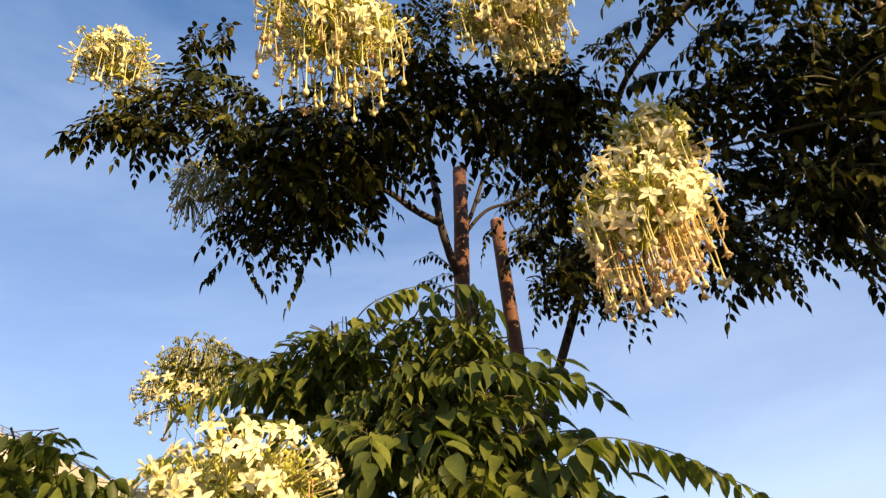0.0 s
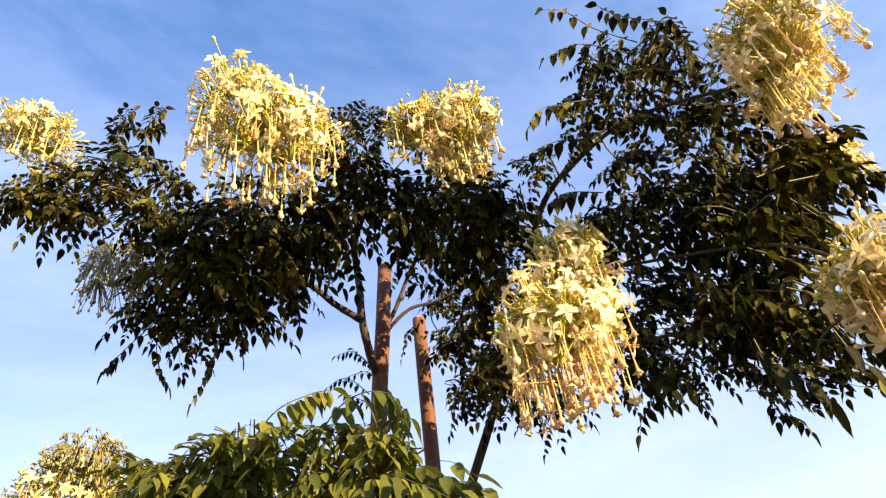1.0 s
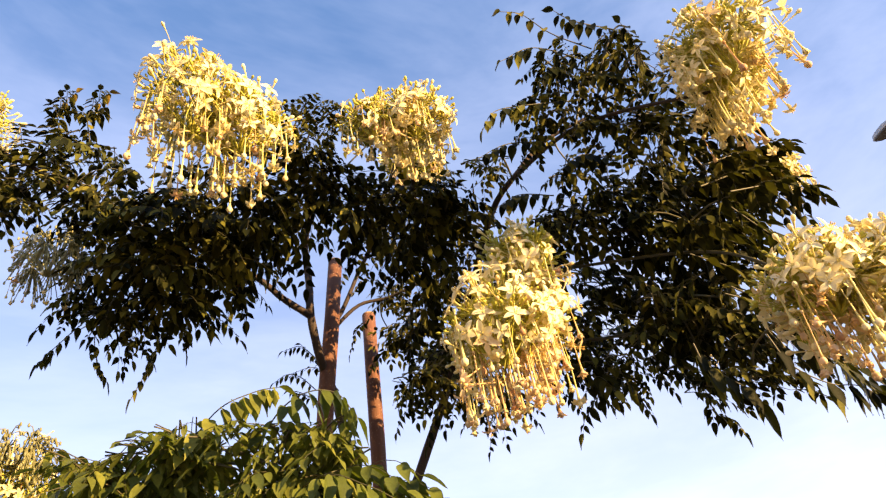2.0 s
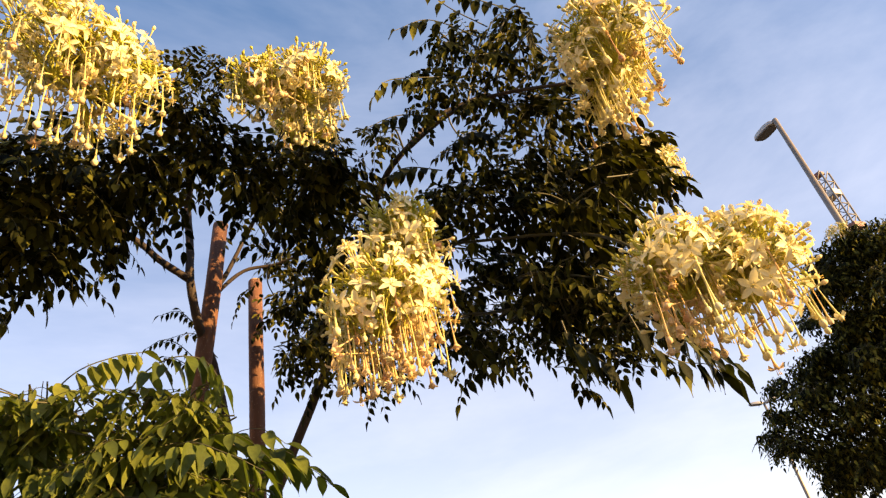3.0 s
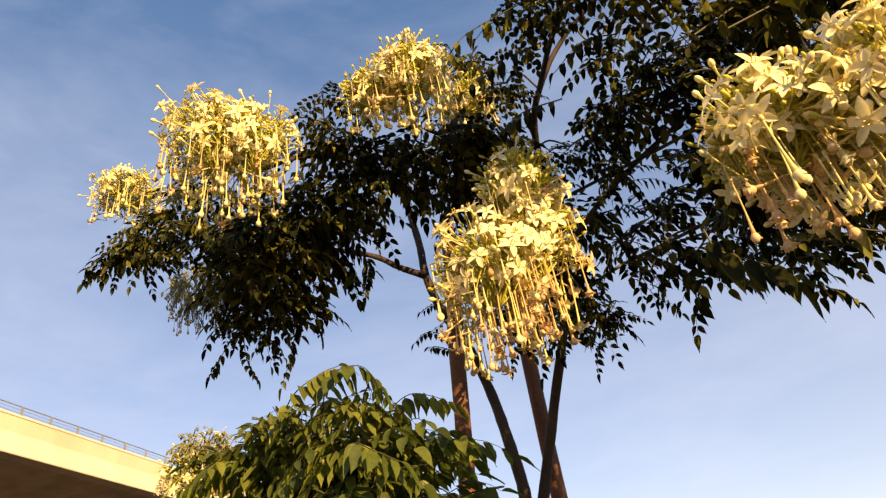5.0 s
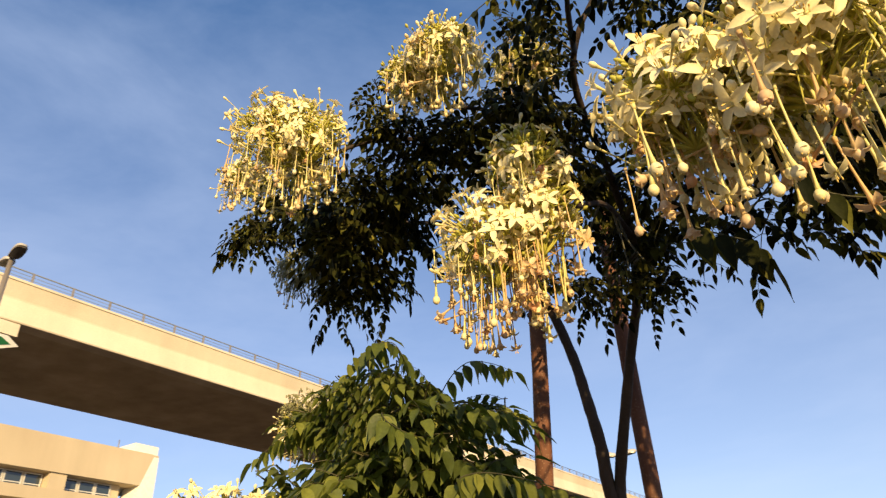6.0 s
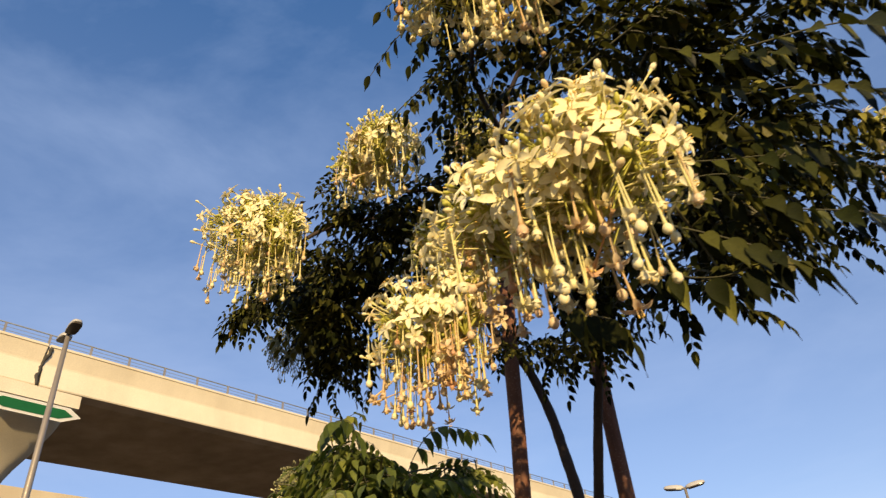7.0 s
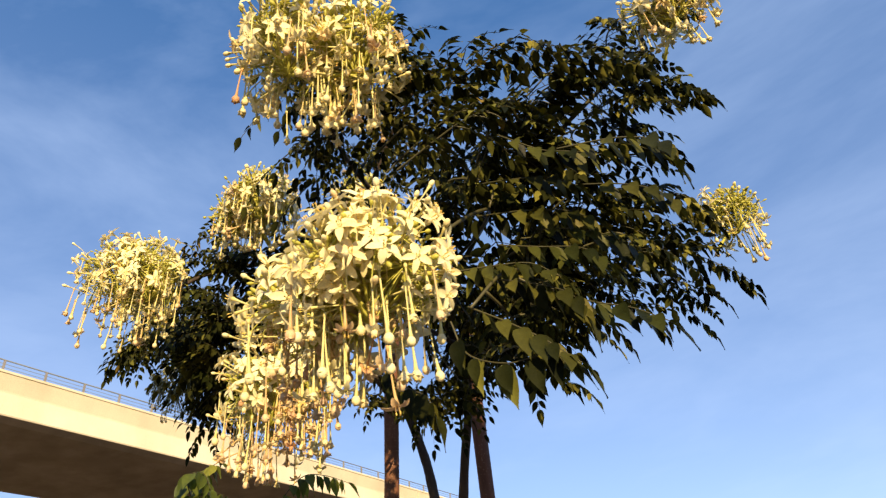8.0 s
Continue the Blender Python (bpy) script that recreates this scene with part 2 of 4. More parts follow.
# ---- mesh tools ----
class Shape:
    """Vertices, faces and a material slot for each face."""

    def __init__(self):
        self.v, self.f, self.s = [], [], []

    def face(self, ids, slot=0):
        self.f.append(tuple(ids))
        self.s.append(slot)

    def tube(self, path, radii, sides=6, slot=0, cap=True):
        path = [Vector(p) for p in path]
        side = None
        first = len(self.v)
        for i, p in enumerate(path):
            way = (path[min(i + 1, len(path) - 1)] - path[max(i - 1, 0)]).normalized()
            if side is None:
                side = way.orthogonal().normalized()
            side = (side - way * side.dot(way)).normalized()
            up = way.cross(side)
            for k in range(sides):
                a = 2 * math.pi * k / sides
                self.v.append(p + (side * math.cos(a) + up * math.sin(a)) * radii[i])
        for i in range(len(path) - 1):
            for k in range(sides):
                a, b = first + i * sides + k, first + i * sides + (k + 1) % sides
                self.face((a, b, b + sides, a + sides), slot)
        if cap:
            self.face([first + k for k in range(sides)][::-1], slot)
            self.face([first + (len(path) - 1) * sides + k for k in range(sides)], slot)

    def box(self, lo, hi, slot=0, m=None):
        n = len(self.v)
        for z in (lo[2], hi[2]):
            for x, y in ((lo[0], lo[1]), (hi[0], lo[1]), (hi[0], hi[1]), (lo[0], hi[1])):
                p = Vector((x, y, z))
                self.v.append(m @ p if m else p)
        for q in ((3, 2, 1, 0), (4, 5, 6, 7), (0, 1, 5, 4), (1, 2, 6, 5), (2, 3, 7, 6), (3, 0, 4, 7)):
            self.face([n + i for i in q], slot)

    def blob(self, centre, rx, rz, way, sides=6, slot=0):
        way = Vector(way).normalized()
        c = Vector(centre)
        steps = (-1.0, -0.75, -0.2, 0.4, 0.85, 1.0)
        self.tube([c + way * rz * u for u in steps], [max(0.0004, rx * math.sqrt(max(0.0, 1 - u * u))) for u in steps], sides, slot)

    def prism(self, outline, y0, y1, slot=0):
        """An outline in x and z, drawn out along y."""
        n, k = len(self.v), len(outline)
        for y in (y0, y1):
            self.v += [Vector((x, y, z)) for x, z in outline]
        for i in range(k):
            j = (i + 1) % k
            self.face((n + i, n + j, n + k + j, n + k + i), slot)
        self.face([n + i for i in range(k)][::-1], slot)
        self.face([n + k + i for i in range(k)], slot)

    def mesh(self, name, materials, smooth=True):
        me = bpy.data.meshes.new(name)
        me.from_pydata([tuple(p) for p in self.v], [], self.f)
        for mat in materials:
            me.materials.append(mat)
        me.polygons.foreach_set("material_index", self.s)
        me.polygons.foreach_set("use_smooth", [smooth] * len(self.f))
        me.update()
        bm = bmesh.new()
        bm.from_mesh(me)
        bmesh.ops.recalc_face_normals(bm, faces=bm.faces)
        bm.to_mesh(me)
        bm.free()
        return me


def part(name, shape, materials, parent, label="", smooth=True):
    me = shape if isinstance(shape, bpy.types.Mesh) else shape.mesh(name, materials, smooth)
    ob = new(name, me)
    ob.parent = parent
    if label:
        tagged(ob, label)
    return ob


def bend(points, n=6):
    """A smooth line through the points."""
    pts = [Vector(p) for p in points]
    ext = [2 * pts[0] - pts[1]] + pts + [2 * pts[-1] - pts[-2]]
    line = []
    for i in range(1, len(ext) - 2):
        a, b, c, d = ext[i - 1:i + 3]
        for k in range(n):
            u = k / n
            line.append(0.5 * (2 * b + (c - a) * u + (2 * a - 5 * b + 4 * c - d) * u * u + (3 * b - a - 3 * c + d) * u ** 3))
    return line + [pts[-1]]


def world_of(ob):
    return (world_of(ob.parent) if ob.parent else Matrix.Identity(4)) @ ob.matrix_basis


def put(ob, m):
    """Sets an object's pose in the world, whatever its parent."""
    ob.matrix_basis = world_of(ob.parent).inverted() @ m if ob.parent else m
    return ob


def thing(name, at, label, category, group="", kind=""):
    ob = new(name)
    ob.empty_display_size = 0.1
    ob.matrix_basis = Matrix.Translation(at)
    return tagged(ob, label, category, group, kind)


def still(name, shape, materials, parent, label="", smooth=True):
    """A part whose mesh is drawn in world places."""
    return put(part(name, shape, materials, parent, label, smooth), Matrix.Identity(4))


# ---- ground ----
g = Shape()
N = 24
for j in range(N + 1):
    for i in range(N + 1):
        u, v = (i / N - 0.5) * 2, (j / N - 0.5) * 2
        g.v.append(Vector((math.copysign(abs(u) ** 3, u) * 1500, math.copysign(abs(v) ** 3, v) * 1500, 0)))
for j in range(N):
    for i in range(N):
        a = j * (N + 1) + i
        g.face((a, a + 1, a + N + 2, a + N + 1))
tagged(new("ground", g.mesh("ground", [GROUND])), "brown dusty paved ground reaching to the horizon", "ground", kind="structure")

# ---- overpass ----
# Near parapet line: x = -27.0 at y = 6.8, drifting 0.04 m in x each metre along y.
over = thing("overpass", (-31.4, 11.0, 0), "pale concrete road overpass on a round flared column", "overpass")
skew = Matrix.Translation((-27.0, 6.8, 0)) @ Matrix(((1, 0.04, 0, 0), (0, 1, 0, 0), (0, 0, 1, 0), (0, 0, 0, 1)))


def skewed(shape):
    shape.v = [skew @ Vector(p) for p in shape.v]
    return shape


section = [(0.05, 13.80), (0.08, 13.85), (-0.10, 14.82), (-0.09, 14.90), (0.13, 15.53), (0.18, 15.55), (0.18, 15.65), (-0.42, 15.65),
           (-0.46, 14.6), (-8.3, 14.6), (-8.36, 15.65), (-8.62, 15.65), (-8.8, 13.80), (-8.5, 13.67), (-0.4, 13.67)]
JOINT_Y = 3.42
for y0, y1 in ((-160.0, JOINT_Y - 0.05), (JOINT_Y + 0.05, 34.5), (34.6, 66.0), (66.1, 180.0)):
    s = Shape()
    s.prism(section, y0, y1)
    s.s[13] = s.s[14] = 1          # the underside, its shade put into a darker concrete
    still("deck", skewed(s), [CONCRETE, SOFFIT_SHADE], over, smooth=False)
# dark, ragged filler that has been squeezed out of the joint
s = Shape()
jit = random.Random(4)
line = [Vector((0.06 - 0.186 * (z - 13.85) if z < 14.85 else -0.105 + 0.34 * (z - 14.85), JOINT_Y + jit.uniform(-0.05, 0.05) + 0.07 * math.sin(3.4 * z) + 0.05 * (z - 14.7), z)) for z in np.linspace(13.82, 15.52, 19)]
s.tube(line, [jit.uniform(0.055, 0.095) for _ in line], 6)
still("joint_filler", skewed(s), [JOINT], over, "dark ragged joint filler")
# railing on the parapet
for i in range(-14, 70):
    y = -0.12 + i * 1.78
    s = Shape()
    s.box((-0.10, y - 0.04, 15.63), (-0.02, y + 0.04, 16.19))
    still("rail_post", skewed(s), [POST], over, smooth=False)
for z, r in ((16.19, 0.030), (16.02, 0.012), (15.86, 0.012)):
    s = Shape()
    s.tube([(-0.06, -26.0, z), (-0.06, 45.0, z), (-0.06, 120.0, z)], [r] * 3, 8)
    still("rail", skewed(s), [RAIL], over)

# column, flared head and bearing block
PIER_Y = 10.4
s = Shape()
s.tube([(-31.4, PIER_Y, 0), (-31.4, PIER_Y, 5), (-31.4, PIER_Y, 10.6), (-31.4, PIER_Y, 10.95)], [0.98, 0.96, 0.94, 0.90], 40)
still("column", s, [CONCRETE], over, "round pale concrete column")
s = Shape()
rings = [(10.62, 0.95, 0.95, 2.0), (10.85, 0.98, 0.98, 2.2), (11.15, 1.10, 1.08, 3.0), (11.5, 1.42, 1.22, 4.5), (11.9, 1.95, 1.42, 7.0), (12.3, 2.58, 1.62, 9.0), (12.7, 3.25, 1.76, 10.0), (13.2, 3.95, 1.84, 10.0)]
RIM = 40
for z, hx, hy, power in rings:
    for k in range(RIM):
        a = 2 * math.pi * (k + 0.5) / RIM
        ca, sa = math.cos(a), math.sin(a)
        s.v.append(Vector((-31.4 + math.copysign(abs(ca) ** (2 / power), ca) * hx, PIER_Y - 0.06 * (z - 10.6) + math.copysign(abs(sa) ** (2 / power), sa) * hy, z)))
for i in range(len(rings) - 1):
    for k in range(RIM):
        a, b = i * RIM + k, i * RIM + (k + 1) % RIM
        s.face((a, b, b + RIM, a + RIM))
s.face(range(RIM))
s.face([(len(rings) - 1) * RIM + k for k in range(RIM)])
still("pier_head", s, [CONCRETE], over, "flared concrete pier head")
s = Shape()
s.box((-35.6, PIER_Y - 2.05, 13.20), (-26.72, PIER_Y + 1.62, 13.75))
still("bearing_block", s, [CONCRETE], over, smooth=False)

# green panel with a white border on the sloping underside of the block
sign = thing("overpass_sign", (-26.70, PIER_Y - 0.15, 12.7), "long green six-sided panel with a white border on the pier head", "sign")
tilt = Matrix.Translation((-26.78, PIER_Y - 0.15, 12.85)) @ pose(0, 0, 0, 0, 22, 0)


def hexagon(half, high, tip, x0, x1):
    o = [(-half, 0.0), (-half + tip, high), (half - tip, high), (half, 0.0), (half - tip * 1.3, -high), (-half + tip * 1.3, -high)]
    sh = Shape()
    n = len(o)
    for x in (x0, x1):
        sh.v += [tilt @ Vector((x, y, z)) for y, z in o]
    for i in range(n):
        sh.face((i, (i + 1) % n, n + (i + 1) % n, n + i))
    sh.face(range(n))
    sh.face(range(n, 2 * n))
    return sh


still("border", hexagon(1.95, 0.30, 0.55, -0.03, 0.03), [WHITE], sign, "white border", smooth=False)
still("panel", hexagon(1.62, 0.19, 0.42, 0.03, 0.045), [GREEN], sign, "green panel", smooth=False)

# ---- building beyond the overpass ----
building = thing("building", (-70, 10, 0), "beige rendered building with projecting top storey and strip windows", "building")
s = Shape()
s.box((-85, -60, 16.7), (-61, 44, 19.9))
s.box((-84.6, -59.6, 19.9), (-61.35, 43.6, 20.05))
still("wall", s, [STUCCO], building, "projecting beige top storey", smooth=False)
s = Shape()
s.box((-85, -60, 14.2), (-61.0, 44, 15.25))
s.box((-85, -60, 0), (-62.4, 43.5, 14.2))
still("wall", s, [STUCCO], building, "beige lower storeys", smooth=False)
s = Shape()
s.box((-85, -60, 15.25), (-62.3, 41.0, 16.7))
still("wall", s, [STUCCO], building, "recessed window storey", smooth=False)
s = Shape()
s.v += [Vector(p) for p in ((-61.05, 41.6, 15.25), (-61.05, 43.9, 15.25), (-61.05, 43.9, 19.7), (-61.05, 43.3, 19.7),
                            (-63.5, 41.6, 15.25), (-63.5, 43.9, 15.25), (-63.5, 43.9, 19.7), (-63.5, 43.3, 19.7))]
for q in ((0, 1, 2, 3), (7, 6, 5, 4), (0, 4, 5, 1), (1, 5, 6, 2), (2, 6, 7, 3), (3, 7, 4, 0)):
    s.face(q)
s.v = [p + Vector((0.06, 0.12, 0)) for p in s.v]
still("end_fin", s, [WHITE], building, "white end fin", smooth=False)
s = Shape()
s.box((-64, 41.3, 19.95), (-61.4, 44.1, 20.9))
still("roof_parapet", s, [WHITE], building, smooth=False)
s = Shape()
s.tube([(-62.6, 40.2, 20.0), (-62.6, 40.2, 21.2)], [0.06, 0.05], 8)
still("roof_vent", s, [STEEL], building)
for k in range(34):
    y = 39.2 - k * 1.72
    if k in (3, 17):
        s = Shape()
        s.box((-62.3, y - 0.8, 15.25), (-61.2, y + 0.8, 16.7))
        still("pier", s, [STUCCO], building, smooth=False)
        continue
    s = Shape()
    s.box((-62.3, y - 0.80, 15.30), (-62.16, y - 0.70, 16.6))
    s.box((-62.3, y + 0.70, 15.30), (-62.16, y + 0.80, 16.6))
    s.box((-62.3, y - 0.70, 16.52), (-62.16, y + 0.70, 16.6))
    s.box((-62.3, y - 0.70, 15.30), (-62.16, y + 0.70, 15.42))
    s.box((-62.3, y - 0.70, 15.62), (-62.18, y + 0.70, 15.70))
    w = still("window", s, [FRAME], building, smooth=False)
    s = Shape()
    s.box((-62.28, y - 0.70, 15.42), (-62.22, y + 0.70, 16.52))
    still("pane", s, [PANE], w, smooth=False)
# raised dark wall lettering: two short words in a flowing script, as plain strokes
for word, (y0, y1) in (("lettering", (23.9, 26.5)), ("lettering", (21.6, 23.2))):
    s = Shape()
    s.box((-61.0, y0, 18.00), (-60.9, y1, 18.18))
    s.box((-61.0, y1 - 0.35, 18.18), (-60.9, y1 - 0.1, 18.55))
    s.box((-61.0, y0 + 0.5, 18.18), (-60.9, y0 + 0.72, 18.85))
    s.box((-61.0, y0 + 0.1, 17.72), (-60.9, y0 + 0.45, 18.0))
    s.box((-61.0, (y0 + y1) / 2, 18.35), (-60.9, (y0 + y1) / 2 + 0.2, 18.52))
    still(word, s, [DARK], building, "dark raised lettering strokes", smooth=False)


# ---- street lamps ----
def lamp_head(lamp, at, way, size=1.0, tilt_deg=8):
    """A flat luminaire that reaches from the pole along way."""
    yaw = math.degrees(math.atan2(way[1], way[0]))
    m = Matrix.Translation(at) @ pose(0, 0, 0, 0, -tilt_deg, yaw) @ Matrix.Scale(size, 4)
    # a shell with square shoulders and a rounded tip over a flat dark underside
    s = Shape()
    secs = [(0.04, 0.08, 0.06), (0.10, 0.16, 0.10), (0.30, 0.19, 0.135), (0.56, 0.19, 0.125), (0.70, 0.165, 0.10), (0.77, 0.12, 0.07), (0.80, 0.05, 0.04)]
    for x, hw, hz in secs:
        for k in range(12):
            a = 2 * math.pi * k / 12
            c, d = math.cos(a), math.sin(a)
            y = math.copysign(abs(c) ** 0.55, c) * hw
            z = math.copysign(abs(d) ** 0.55, d) * hz
            s.v.append(m @ Vector((x, y * (1.0 if z < 0 else 0.86), z if z > 0 else z * 0.3)))
    for i in range(len(secs) - 1):
        for k in range(12):
            a, b = i * 12 + k, i * 12 + (k + 1) % 12
            s.face((a, b, b + 12, a + 12))
    s.face(range(12))
    s.face([(len(secs) - 1) * 12 + k for k in range(12)])
    head_ = still("lamp_head", s, [HOUSING], lamp, "pale grey lamp housing")
    s = Shape()
    rim = [(0.13, 0.13), (0.32, 0.165), (0.55, 0.165), (0.68, 0.14), (0.74, 0.08), (0.74, -0.08), (0.68, -0.14), (0.55, -0.165), (0.32, -0.165), (0.13, -0.13)]
    for z in (-0.02, -0.055):
        s.v += [m @ Vector((x, y, z)) for x, y in rim]
    for k in range(10):
        s.face((k, (k + 1) % 10, 10 + (k + 1) % 10, 10 + k))
    s.face(range(10, 20))
    still("lens", s, [LENS], head_, "dark glass underside", smooth=False)
    s = Shape()
    s.tube([m @ Vector((-0.02, 0, -0.01)), m @ Vector((0.10, 0, 0.0))], [0.035 * size] * 2, 8)
    still("bracket", s, [STEEL], lamp)


def street_lamp(x, y, top, ways, size, radius, label):
    lamp = thing("street_lamp", (x, y, 0), label, "street lamp", "street lamps")
    s = Shape()
    s.tube([(x, y, 0), (x, y, 0.9), (x, y, 0.95), (x, y, top * 0.6), (x, y, top)],
           [radius * 1.5, radius * 1.45, radius * 1.2, radius, radius * 0.72], 16)
    still("pole", s, [STEEL], lamp)
    s = Shape()
    s.box((x - radius * 2.6, y - radius * 2.6, 0), (x + radius * 2.6, y + radius * 2.6, 0.03))
    still("base_plate", s, [STEEL], lamp, smooth=False)
    for w in ways:
        lamp_head(lamp, (x, y, top - 0.06), w, size)
    return lamp


def bearing(az, dist, x0=0.8, y0=0.0):
    return x0 + math.sin(radians(az)) * dist, y0 + math.cos(radians(az)) * dist


_x, _y = bearing(-68.4, 17.0)
street_lamp(_x, _y, 10.12, [(1.0, -0.16), (-1.0, 0.16)], 0.84, 0.078, "grey steel street lamp with two heads before the overpass")
_x, _y = bearing(62.9, 13.0, 0.05)
street_lamp(_x, _y, 9.55, [(0.30, 0.95)], 0.86, 0.066, "grey steel street lamp with one head above the trees")
_x, _y = bearing(51.4, 40.0, 0.05)
street_lamp(_x, _y, 10.2, [(-0.8, 0.6), (0.8, -0.6)], 1.0, 0.09, "distant grey street lamp with two heads")
_x, _y = bearing(-16.7, 42.0)
street_lamp(_x, _y, 10.6, [(0.95, 0.3), (-0.95, -0.3)], 1.5, 0.11, "distant grey street lamp with two long flat heads")

# ---- lattice mast ----
_x, _y = bearing(63.3, 60.0, 0.05)
mast = thing("lattice_mast", (_x, _y, 0), "tall pale steel lattice mast with a red top platform", "mast")
for a, b in ((-0.55, -0.55), (0.55, -0.55), (0.55, 0.55), (-0.55, 0.55)):
    s = Shape()
    s.tube([(_x + a, _y + b, 0), (_x + a, _y + b, 31.0)], [0.08, 0.08], 6)
    still("mast_leg", s, [MAST], mast)
s = Shape()
for k in range(26):
    z = 1.2 * k
    for (a, b), (c, d) in (((-0.55, -0.55), (0.55, -0.55)), ((0.55, -0.55), (0.55, 0.55)), ((0.55, 0.55), (-0.55, 0.55)), ((-0.55, 0.55), (-0.55, -0.55))):
        s.tube([(_x + a, _y + b, z), (_x + c, _y + d, z + 1.2)], [0.05, 0.05], 4)
        s.tube([(_x + a, _y + b, z), (_x + c, _y + d, z)], [0.05, 0.05], 4)
still("bracing", s, [MAST], mast)
for z0, mat_, hw, hh, nm in ((25.0, MAST_RED, 0.75, 0.5, "platform"), (28.6, HOUSING, 0.6, 0.5, "cabinet"), (31.0, MAST_RED, 0.35, 0.3, "cap")):
    s = Shape()
    s.box((_x - hw, _y - hw, z0), (_x + hw, _y + hw, z0 + hh))
    still(nm, s, [mat_], mast, smooth=False)


# ---- leaves ----
LEAF_OUTLINE = ((0.0, 0.06), (0.05, 0.46), (0.15, 0.82), (0.31, 1.0), (0.50, 0.94), (0.67, 0.68), (0.81, 0.34), (0.91, 0.12), (1.0, 0.01))     # along, half width
FAR_OUTLINE = ((0.0, 0.10), (0.30, 1.0), (0.66, 0.68), (1.0, 0.02))


def leaflet(s, base, way, flat, length, width, droop, slot=0, prof=LEAF_OUTLINE):
    """One pointed leaflet, folded a little along its midrib and curving down."""
    way, flat = way.normalized(), flat.normalized()
    side = way.cross(flat).normalized()
    up = side.cross(way).normalized()
    first = len(s.v)
    for u, w in prof:
        mid = base + way * (length * u) + Vector((0, 0, -droop * length * u * u))
        lift = up * (width * 0.20 * w)
        wave = 0.05 * width * math.sin(9 * u + length * 900)
        s.v += [mid + side * (width * 0.5 * w) + lift + up * wave, mid, mid - side * (width * 0.5 * w) + lift - up * wave]
    for i in range(len(prof) - 1):
        a = first + 3 * i
        s.face((a, a + 1, a + 4, a + 3), slot)
        s.face((a + 1, a + 2, a + 5, a + 4), slot)


def pinna(s, rnd, base, way, length, pairs, size, sag=(0.25, 1.35), slot_leaf=0, slot_stalk=1, prof=LEAF_OUTLINE):
    """An arching side stalk with opposite leaflets that hang from it like a comb, and one at the tip."""
    way = way.normalized()
    side = way.cross(Vector((0, 0, 1))).normalized()
    pts = []
    for k in range(7):
        u = k / 6
        pts.append(base + way * length * u + Vector((0, 0, 0.10 * length * u - 0.52 * length * u * u * u)))
    s.tube(pts, [0.0011 - 0.0006 * k / 6 for k in range(7)], 3, slot_stalk, cap=False)
    hang0, side0, tilt0 = rnd.uniform(*sag), rnd.uniform(0.55, 1.05), rnd.uniform(0.0, 0.7)
    for i in range(pairs):
        u = (i + 0.6) / (pairs + 0.2)
        j = min(5, int(u * 6))
        at = pts[j].lerp(pts[j + 1], u * 6 - j)
        for sg in (-1, 1):
            if rnd.random() < 0.05:
                continue
            hang = hang0 + rnd.uniform(-0.2, 0.2)
            out = way * rnd.uniform(0.25, 0.6) + side * sg * (side0 + rnd.uniform(-0.12, 0.12)) + Vector((0, 0, -hang))
            flat = Vector((0, 0, 1)) + way * (tilt0 + rnd.uniform(-0.15, 0.15)) + side * rnd.uniform(-0.25, 0.25)
            ln = size * rnd.uniform(0.8, 1.15) * (0.80 + 0.34 * math.sin(math.pi * min(1, u + 0.1)))
            leaflet(s, at + out.normalized() * 0.003, out, flat, ln, ln * rnd.uniform(0.48, 0.62), rnd.uniform(0.05, 0.3), slot_leaf, prof)
    tip = way + Vector((0, 0, -rnd.uniform(0.5, 1.1)))
    leaflet(s, pts[-1], tip, Vector((0, 0, 1)) + way * 0.4, size * 1.15, size * 0.56, 0.25, slot_leaf, prof)


LEAF_SHAPES = {}


def leaf_mesh(seed, leaf_mat, length=0.12, sets=3, pairs=4, size=0.027, sag=(0.25, 1.35), prof=LEAF_OUTLINE):
    """A compound leaf: a stalk along +x with pairs of pinnae."""
    rnd = random.Random(seed)
    s = Shape()
    pts = [Vector((length * u, 0.012 * math.sin(4 * u + seed), 0.035 * u - 0.085 * u * u)) for u in (0, 0.25, 0.5, 0.75, 1.0)]
    s.tube(pts, [0.0016, 0.0015, 0.0013, 0.0011, 0.0009], 4, 1, cap=False)
    for i in range(sets):
        u = (i + 0.55) / (sets + 0.1)
        k = min(3, int(u * 4))
        at = pts[k].lerp(pts[k + 1], u * 4 - k)
        for sg in (-1, 1):
            if rnd.random() < 0.06:
                continue
            way = Vector((rnd.uniform(0.4, 0.8), sg * rnd.uniform(0.7, 1.0), rnd.uniform(-0.3, 0.25)))
            pinna(s, rnd, at, way, length * rnd.uniform(0.66, 0.95) * (1.1 - 0.25 * u), max(2, pairs - i % 2), size, sag, prof=prof)
    pinna(s, rnd, pts[-1], Vector((1, rnd.uniform(-0.2, 0.2), -0.15)), length * 0.8, pairs + 1, size, sag, prof=prof)
    me = s.mesh("leaf", [leaf_mat, TWIG])
    LEAF_SHAPES[me] = s
    return me


